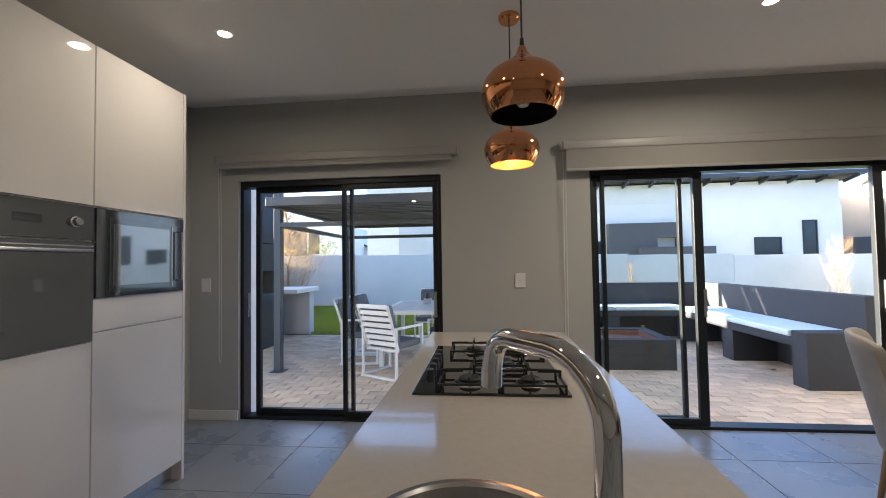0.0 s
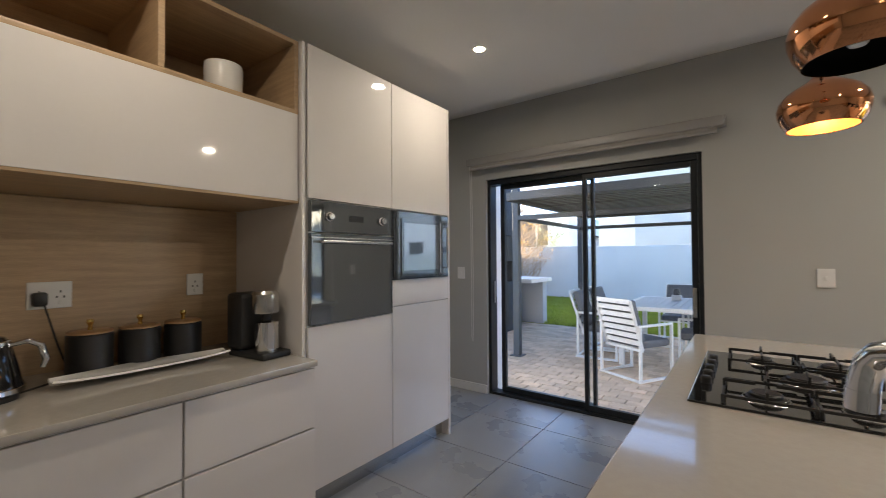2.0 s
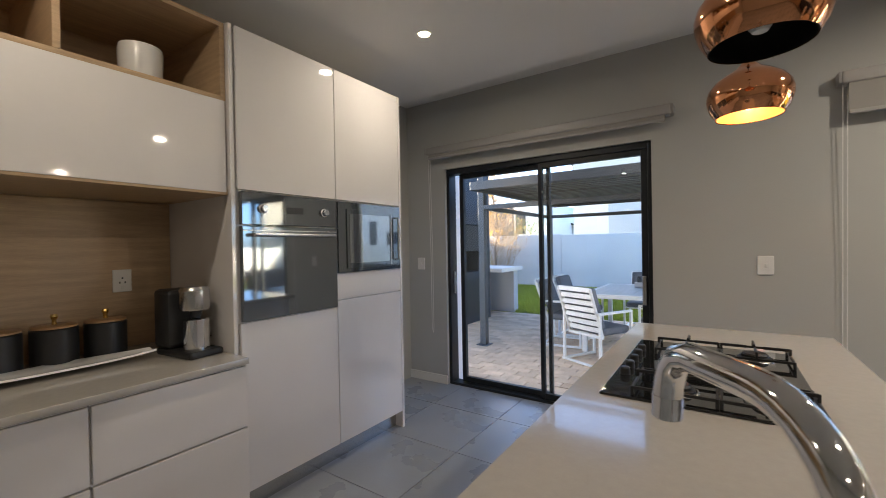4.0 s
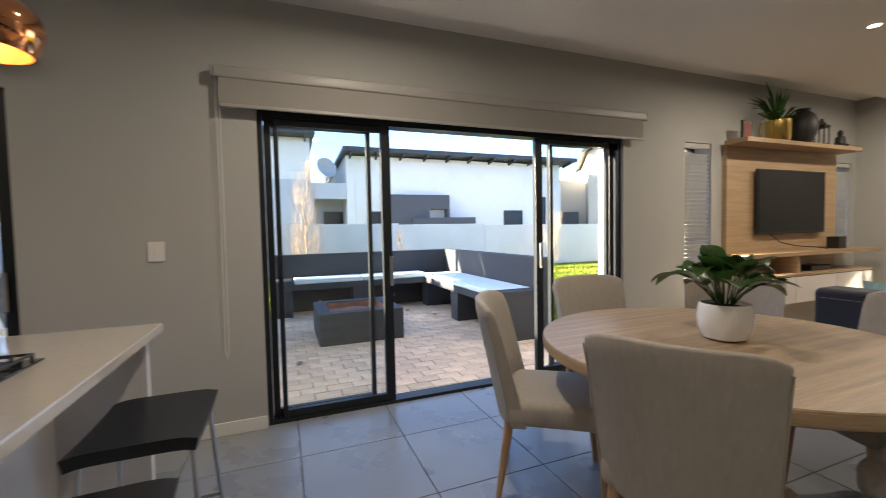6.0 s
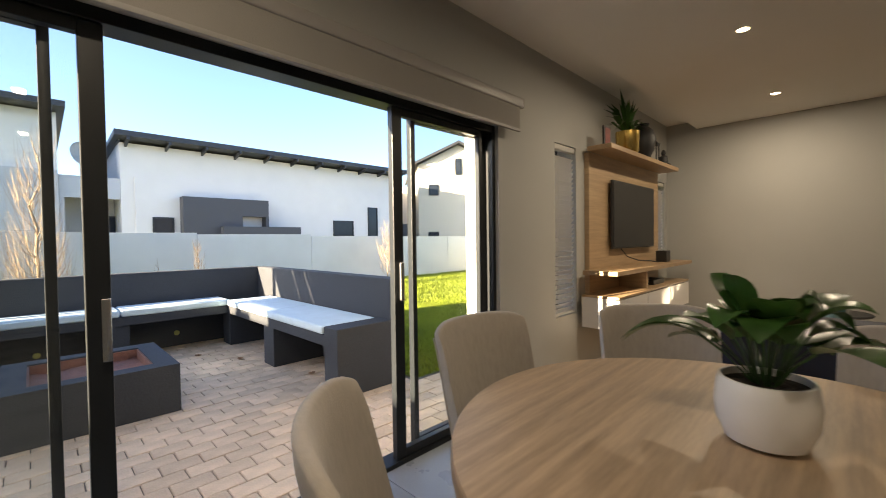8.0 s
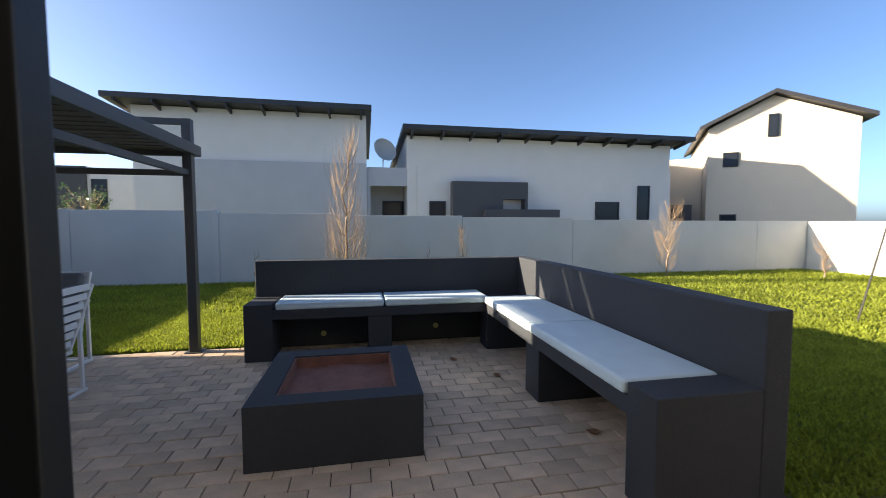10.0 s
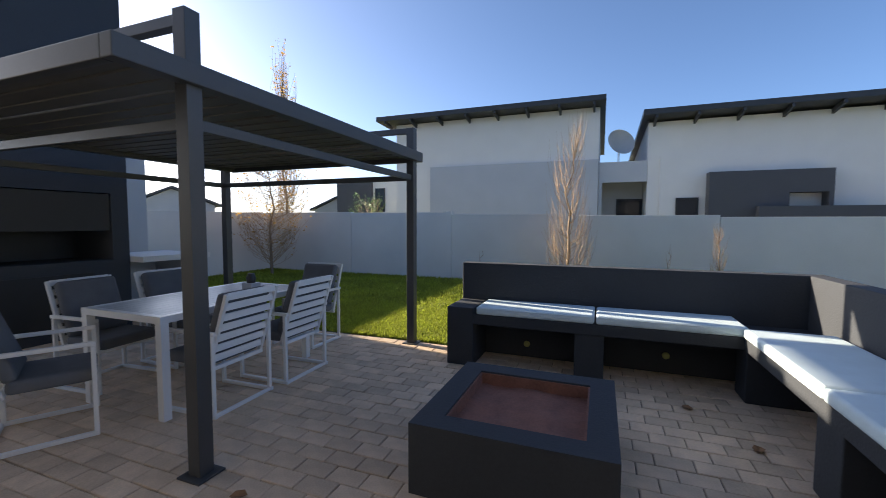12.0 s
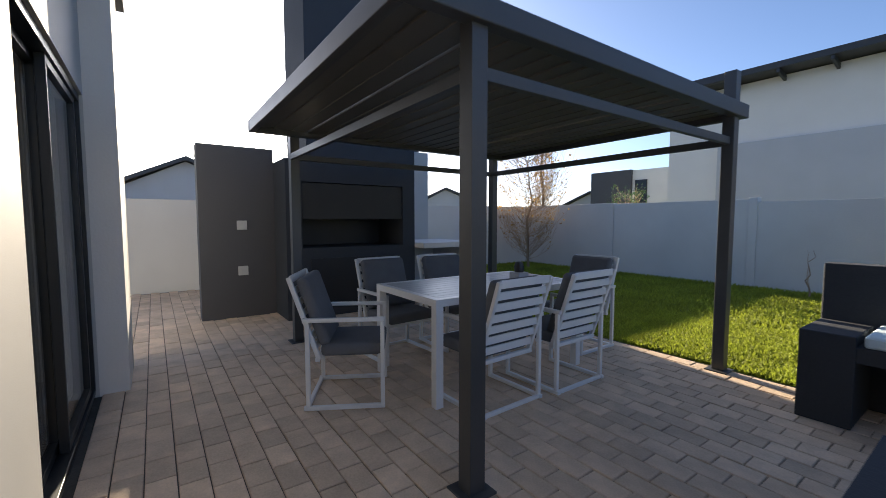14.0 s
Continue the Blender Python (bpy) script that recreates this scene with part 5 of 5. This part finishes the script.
# Link wall in the same grey: the shadow is put into its colour.
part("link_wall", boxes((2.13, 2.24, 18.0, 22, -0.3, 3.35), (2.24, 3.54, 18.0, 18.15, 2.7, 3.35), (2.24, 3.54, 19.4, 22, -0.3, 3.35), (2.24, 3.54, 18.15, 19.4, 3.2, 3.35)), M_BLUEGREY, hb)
part("lower_wall", boxes((3.9, 14.25, 17.93, 18.0, -0.3, 3.45)), M_WHITEWALL, hb)
sheet_roof(hb, 3.35, 14.85, 17.35, 26.4, 4.76, 4.2)
part("gable_trim", boxes((3.5, 3.56, 17.9, 26, 4.5, 4.62)), M_ROOF, hb)
window(hb, 2.72, 3.6, 19.38, 1.0, 2.24, "porch_door")
window(hb, 4.34, 4.94, 17.91, 1.55, 2.17)
window(hb, 10.93, 11.95, 17.91, 1.45, 2.21)
part("open_sash", bar((11.0, 17.87, 1.55), (11.88, 17.75, 1.55), 0.05, 0.05), M_BLACKAL, hb)
window(hb, 12.76, 13.3, 17.91, 1.2, 2.87)
part("feature_box", boxes((5.12, 7.95, 17.5, 17.92, 2.25, 2.87), (5.12, 7.0, 17.5, 17.92, 1.2, 2.25), (7.85, 7.95, 17.5, 17.92, 1.2, 2.25)), M_DARKGREY, hb, "dark grey plastered feature box")
part("planter", boxes((6.25, 9.08, 17.2, 17.49, 1.0, 1.87)), M_DARKGREY, hb)
hc = thing("house_double_storey", "sunlit cream double-storey house with a pitched roof", "house")


def gable_house(h, m, w, d, eave, peak, walls, over=0.35):
    bm = bmesh.new()
    pts = [(0, 0, -0.3), (w, 0, -0.3), (w, 0, eave), (w * 0.45, 0, peak), (0, 0, eave)]
    a = [bm.verts.new(m @ Vector(p)) for p in pts]
    b = [bm.verts.new(m @ Vector((p[0], d, p[2]))) for p in pts]
    bm.faces.new(a)
    bm.faces.new(b[::-1])
    for k in range(5):
        bm.faces.new((a[k], b[k], b[(k + 1) % 5], a[(k + 1) % 5]))
    bmesh.ops.recalc_face_normals(bm, faces=bm.faces[:])
    part("wall", bm, walls, h)
    for x0, z0, x1, z1 in ((-over, eave - over * 0.3, w * 0.45, peak), (w * 0.45, peak, w + over, eave - over * 0.3)):
        r = bmesh.new()
        vs = [r.verts.new(m @ Vector(p)) for p in ((x0, -over, z0 + 0.03), (x1, -over, z1 + 0.03), (x1, d + over, z1 + 0.03), (x0, d + over, z0 + 0.03), (x0, -over, z0 + 0.18), (x1, -over, z1 + 0.18), (x1, d + over, z1 + 0.18), (x0, d + over, z0 + 0.18))]
        for f in ((3, 2, 1, 0), (4, 5, 6, 7), (0, 1, 5, 4), (1, 2, 6, 5), (2, 3, 7, 6), (3, 0, 4, 7)):
            r.faces.new([vs[i] for i in f])
        part("roof", r, M_ROOF, h)


HC = pose(16.6, 18.6, 0, 0, 0, -37)
gable_house(hc, HC, 4.9, 7.5, 5.4, 6.55, M_CREAMWALL)


def wall_window(h, m, x0, x1, z0, z1, y=-0.02):
    bm = boxes((x0, x1, y - 0.03, y + 0.02, z0, z1))
    bm.transform(m)
    w = part("window", bm, M_BLACKAL, h)
    bm = boxes((x0 + 0.05, x1 - 0.05, y - 0.034, y - 0.03, z0 + 0.05, z1 - 0.05))
    bm.transform(m)
    part("pane", bm, M_WINDOWD, w)


for r in ((2.05, 2.4, 4.9, 5.8), (0.55, 1.1, 3.75, 4.35), (0.5, 1.1, 1.2, 1.75)):
    wall_window(hc, HC, *r)
for r in ((1.2, 1.5, 3.9, 4.7), (2.6, 3.3, 3.8, 4.6), (2.2, 3.0, 1.1, 1.7)):
    wall_window(hc, HC @ pose(4.9, 0, 0, 0, 0, 90), *r)
an = boxes((-3.2, -0.02, 1.5, 6.0, -0.3, 4.4))
an.transform(HC)
part("annexe", an, M_CREAMWALL, hc)
an = boxes((-5.2, -0.5, 0.2, 1.45, -0.3, 2.2))
an.transform(HC)
part("garage_wall", an, M_DARKGREY, hc)

hd = thing("house_far", "far white and dark grey flat-roofed house", "house")
part("wall", boxes((-13.4, -10.8, 30, 38, -0.3, 4.55)), M_WHITEWALL, hd)
part("dark_wall", boxes((-16.4, -13.41, 29.8, 38, -0.3, 4.6)), M_DARKGREY, hd)
window(hd, -13.2, -12.4, 29.98, 2.2, 3.9)
he = thing("outbuilding", "pale plastered outbuilding wall beyond the fireplace", "outbuilding")
part("wall", boxes((-6.6, -5.5, 7.6, 8.75, -0.3, 2.62)), M_BLUEGREY, he)
part("parapet", boxes((-6.4, -5.7, 8.2, 8.65, 2.62, 2.75)), M_DARKGREY, he)
for x, y, r in ((-17, 3.2, 90), (-19, 7.5, 84), (-24, 20, 60), (-14, 36, 10), (-21, 33, 20)):
    hh = thing("house_distant", "distant house with a dark pitched roof", "house", group="distant houses")
    # Walls in the same grey, their backlit darkness put into the colour.
    gable_house(hh, pose(x, y, 0, 0, 0, r), 4.4, 6.0, 2.5, 3.5, M_BLUEGREY)


# ---- trees ----
def bare_tree(name, label, x, y, height, spread, n, seed, leaf=None, leaves=0, twig=M_TWIG, base_z=-0.06, low=False):
    """An upright bare tree of thin steep limbs, each forking into twigs."""
    rnd = random.Random(seed)
    t = thing(name, label, "tree", pose(x, y, base_z))
    trunk = [(0, 0, 0)]
    for k in range(1, 9):
        trunk.append((rnd.uniform(-0.02, 0.02) * k, rnd.uniform(-0.02, 0.02) * k, height * 0.85 * k / 8))
    r0 = 0.007 * height + 0.010
    part("trunk", tube(trunk, [r0 * (1 - 0.105 * k) for k in range(9)], 8), M_BARK, t)
    tw, tips = bmesh.new(), []
    for k in range(n):
        f = rnd.uniform(0.06, 0.8) ** (1.5 if low else 1)
        z = height * f
        i = min(7, int(f / 0.85 * 8))
        p = Vector(trunk[i]).lerp(Vector(trunk[min(8, i + 1)]), 0.5)
        p.z = z
        a = rnd.uniform(0, math.tau)
        wide = spread * ((0.3 + 0.95 * (1 - f)) if low else (0.55 + 0.45 * math.sin(math.pi * min(1, f * 1.15))))
        L = height * rnd.uniform(0.15, 0.34)
        q = p + Vector((math.cos(a) * wide * 0.7, math.sin(a) * wide * 0.7, L * 0.4))
        e = q + Vector((math.cos(a) * wide * rnd.uniform(0, 0.35), math.sin(a) * wide * rnd.uniform(0, 0.35), L * 0.6))
        e.z = min(e.z, height)
        r = 0.003 + 0.0009 * height * rnd.uniform(0.5, 1)
        tube([p, p.lerp(q, 0.45) + Vector((rnd.uniform(-0.05, 0.05) * L, rnd.uniform(-0.05, 0.05) * L, -0.05 * L)), q, q.lerp(e, 0.5) + Vector((rnd.uniform(-0.06, 0.06) * L, rnd.uniform(-0.06, 0.06) * L, 0)), e], [r, r * 0.8, r * 0.6, r * 0.42, r * 0.22], 4, tw, False)
        for _ in range(3):
            s = p.lerp(q, rnd.uniform(0.3, 1))
            b = a + rnd.uniform(-1.2, 1.2)
            g = s + Vector((math.cos(b) * wide * 0.3, math.sin(b) * wide * 0.3, L * rnd.uniform(0.25, 0.6)))
            g.z = min(g.z, height * 1.02)
            tube([s, s.lerp(g, 0.5) + Vector((0, 0, 0.01)), g], [r * 0.5, r * 0.4, r * 0.2], 3, tw, False)
            tips += [g, s.lerp(g, 0.6)]
        tips.append(e)
    part("branchwork", tw, twig, t)
    if leaves:
        lf = bmesh.new()
        for _ in range(leaves):
            c = Vector(rnd.choice(tips)) + Vector([rnd.uniform(-0.06, 0.06) for _ in range(3)])
            u, v = Vector([rnd.uniform(-1, 1) for _ in range(3)]).normalized() * 0.035, Vector([rnd.uniform(-1, 1) for _ in range(3)]).normalized() * 0.028
            lf.faces.new([lf.verts.new(c + w) for w in (-u, -v * 0.7, u, v)])
        part("crown", lf, leaf, t)


bare_tree("bare_tree", "tall slender bare tree with pale upright twigs", 1.6, 12.8, 3.95, 0.52, 115, 1, low=True)
bare_tree("bare_tree", "small bare tan shrub by the boundary wall", 4.35, 12.9, 1.45, 0.16, 45, 2)
bare_tree("bare_tree", "bushy bare tan tree by the boundary wall", 9.9, 12.7, 2.05, 0.40, 70, 3)
bare_tree("autumn_tree", "open-branched tree with a few yellow autumn leaves", -6.1, 12.4, 4.2, 1.2, 260, 4, M_AUTUMN, 900, M_TWIG)
bare_tree("autumn_tree", "tall thin poplar with sparse golden leaves", -7.6, 14.6, 7.2, 0.42, 90, 5, M_AUTUMN, 1500, M_TWIG)
bare_tree("sapling", "thin leafless sapling on the lawn", -0.35, 12.9, 0.95, 0.06, 8, 6)
bare_tree("sapling", "thin leafless sapling on the lawn", 3.6, 12.9, 1.05, 0.05, 8, 7)
bare_tree("bare_tree", "bare tan shrub at the garden's end", 13.6, 11.6, 1.5, 0.35, 50, 9)
bare_tree("green_tree", "leafy green tree beyond the boundary wall", -9.0, 22.0, 2.9, 1.0, 90, 10, M_LEAF, 2600)
bare_tree("green_tree", "leafy dark tree behind the distant roofs", -13.0, 8.4, 3.6, 0.8, 90, 11, M_LEAF, 2600)
sw = thing("garden_swing_frame", "thin dark metal swing frame on the lawn", "swing frame", pose(9.3, 7.7, -0.06))
for p, q in (((-0.45, 0, 0), (0, 0, 1.45)), ((0.4, 0, 0), (0, 0, 1.45)), ((0, 0, 1.45), (1.6, 0.5, 1.45)), ((1.15, 0.5, 0), (1.6, 0.5, 1.45)), ((2.0, 0.5, 0), (1.6, 0.5, 1.45))):
    part("pole", tube([p, q], 0.013, 8), M_IRON, sw)
for k, (x, y) in enumerate(((0.35, 4.75), (0.62, 4.55), (0.0, 4.62), (0.55, 5.2), (1.1, 5.0), (3.5, 5.6), (3.2, 6.7), (2.9, 7.2))):
    bm = bmesh.new()
    ring = []
    for i in range(7):
        a = i / 6 * math.pi * 2
        ring.append(bm.verts.new((0.045 * math.cos(a) * (1 + 0.3 * math.sin(3 * a)), 0.035 * math.sin(a), 0.006 + 0.014 * abs(math.sin(2 * a + k)))))
    c = bm.verts.new((0, 0, 0.004))
    for i in range(6):
        bm.faces.new((c, ring[i], ring[i + 1]))
    ob = part("dry_leaf", bm, M_DRYLEAF)
    ob.matrix_basis = pose(x, y, PAVE + 0.001, 0, 0, k * 70)
    tagged(ob, "curled brown dry leaf on the pavers", "leaf", "fallen leaves")


# ---- grass ----
def grass(name, regions, seed, label):
    rng = np.random.default_rng(seed)
    V, F = [], []
    for x0, x1, y0, y1, n, h in regions:
        p = np.column_stack((rng.uniform(x0, x1, n), rng.uniform(y0, y1, n), np.full(n, -0.056)))
        a = rng.uniform(0, math.tau, n)
        w = rng.uniform(0.006, 0.012, n) * (h / 0.04)
        side = np.column_stack((np.cos(a), np.sin(a), np.zeros(n))) * w[:, None]
        lean = np.column_stack((rng.normal(0, 0.4, n), rng.normal(0, 0.4, n), np.ones(n))) * (h * rng.uniform(0.5, 1.2, n))[:, None]
        V.append(np.stack((p - side, p + side, p + lean), 1).reshape(-1, 3))
    V = np.concatenate(V)
    me = bpy.data.meshes.new(name)
    me.from_pydata(V.tolist(), [], np.arange(len(V)).reshape(-1, 3).tolist())
    me.materials.append(M_GRASS)
    tagged(new(name, me), label, "grass", kind="stuff")


grass("grass", [(-2.6, 0.9, 8.12, 10.0, 42000, 0.05), (-7.2, 0.9, 10.0, 13.45, 42000, 0.07), (-7.2, -2.6, 8.12, 10.0, 16000, 0.06), (0.9, 15.3, 8.2, 13.45, 42000, 0.07), (4.16, 7.5, 4.76, 8.2, 60000, 0.045), (7.5, 15.3, 4.76, 8.2, 36000, 0.06)], 3, "short green winter lawn with yellowing tips")


# ---- floor pieces ----
TP = 0.615
tile_me = mesh_of("tile", box(-TP / 2 + 0.0025, TP / 2 - 0.0025, -TP / 2 + 0.0025, TP / 2 - 0.0025, -0.01, 0, bevel=0.0015, seg=1), M_TILE)
for i in range(-6, 6):
    for j in range(-10, 0):
        x, y = 1.035 + (i + 0.5) * TP, 3.08 + (j + 0.5) * TP
        if y + TP / 2 > 3.6 or x + TP / 2 > 4.3 or x - TP / 2 < WEST - 0.4:
            if not (y < 3.5 and WEST - 0.4 < x < 4.3):
                continue
        t = new("tile", tile_me)
        t.parent = floor
        t.location = (x, y, 0)
edge_me = mesh_of("tile", box(-TP / 2 + 0.0025, TP / 2 - 0.0025, 0, 0.495, -0.01, 0, bevel=0.0015, seg=1), M_TILE)
for i in range(-6, 6):
    t = new("tile", edge_me)
    t.parent = floor
    t.location = (1.035 + (i + 0.5) * TP, 3.0825, 0)
living = bpy.data.objects["floor_living"]
plank_me = mesh_of("plank", box(-0.6 + 0.001, 0.6 - 0.001, -0.09 + 0.001, 0.09 - 0.001, -0.012, 0, bevel=0.0015, seg=1), M_WOODFL)
for j in range(0, 37):
    for i in range(0, 4):
        x, y = 4.73 + 0.6 + i * 1.2 - (0.4 if j % 3 == 1 else 0.0) - (0.15 if j % 3 == 2 else 0), -3.1 + j * 0.18
        if x - 0.6 < 4.28:
            continue
        p = new("plank", plank_me)
        p.parent = living
        p.location = (x, y, 0)
tagged(part("floor_strip", boxes((4.345, 4.76, SOUTH, 3.58, -0.012, -0.002)), M_WOODFL), "wooden edge strip of the plank floor", "floor", kind="structure")

PL, PW = 0.215, 0.135
pave = bpy.data.objects["pavement"]
paver_me = [mesh_of("paver", box(-PL / 2 + 0.003, PL / 2 - 0.003, -PW / 2 + 0.003, PW / 2 - 0.003, -0.03, 0, bevel=0.004, seg=1), M_PAVER)]
rnd = random.Random(12)
V, F = [], []
rows = []
for j in range(32):
    y = 3.80 + j * PW
    off = (j % 2) * PL / 2
    for i in range(-33, 30):
        x = i * PL + off
        if y > 4.68 and x > 4.04:
            continue
        rows.append((x, y))
cells = sorted(rows, key=lambda c: (c[0] - 1.7) ** 2 + (c[1] - 5.0) ** 2)
for k, (x, y) in enumerate(cells):
    dz, tilt = rnd.uniform(-0.003, 0.003), rnd.uniform(-0.4, 0.4)
    if k < 300:
        p = new("paver", paver_me[0])
        p.parent = pave
        p.matrix_basis = pose(x, y, PAVE + dz, tilt, tilt * 0.6, rnd.uniform(-0.5, 0.5))
    else:
        b = len(V)
        hx, hy, c = PL / 2 - 0.003, PW / 2 - 0.003, 0.004
        for sx, sy in ((-1, -1), (1, -1), (1, 1), (-1, 1)):
            V.append((x + sx * (hx - c), y + sy * (hy - c), PAVE + dz))
        for sx, sy in ((-1, -1), (1, -1), (1, 1), (-1, 1)):
            V.append((x + sx * hx, y + sy * hy, PAVE + dz - c))
        for sx, sy in ((-1, -1), (1, -1), (1, 1), (-1, 1)):
            V.append((x + sx * hx, y + sy * hy, PAVE + dz - 0.03))
        F.append((b, b + 1, b + 2, b + 3))
        for o in (0, 4):
            for q in range(4):
                F.append((b + o + q, b + o + 4 + q, b + o + 4 + (q + 1) % 4, b + o + (q + 1) % 4))
me = bpy.data.meshes.new("paver_field")
me.from_pydata(V, [], F)
me.materials.append(M_PAVER)
me.validate()
fieldob = new("paver_field", me)
fieldob.parent = pave
tagged(fieldob, "rows of tan concrete pavers", kind="stuff")
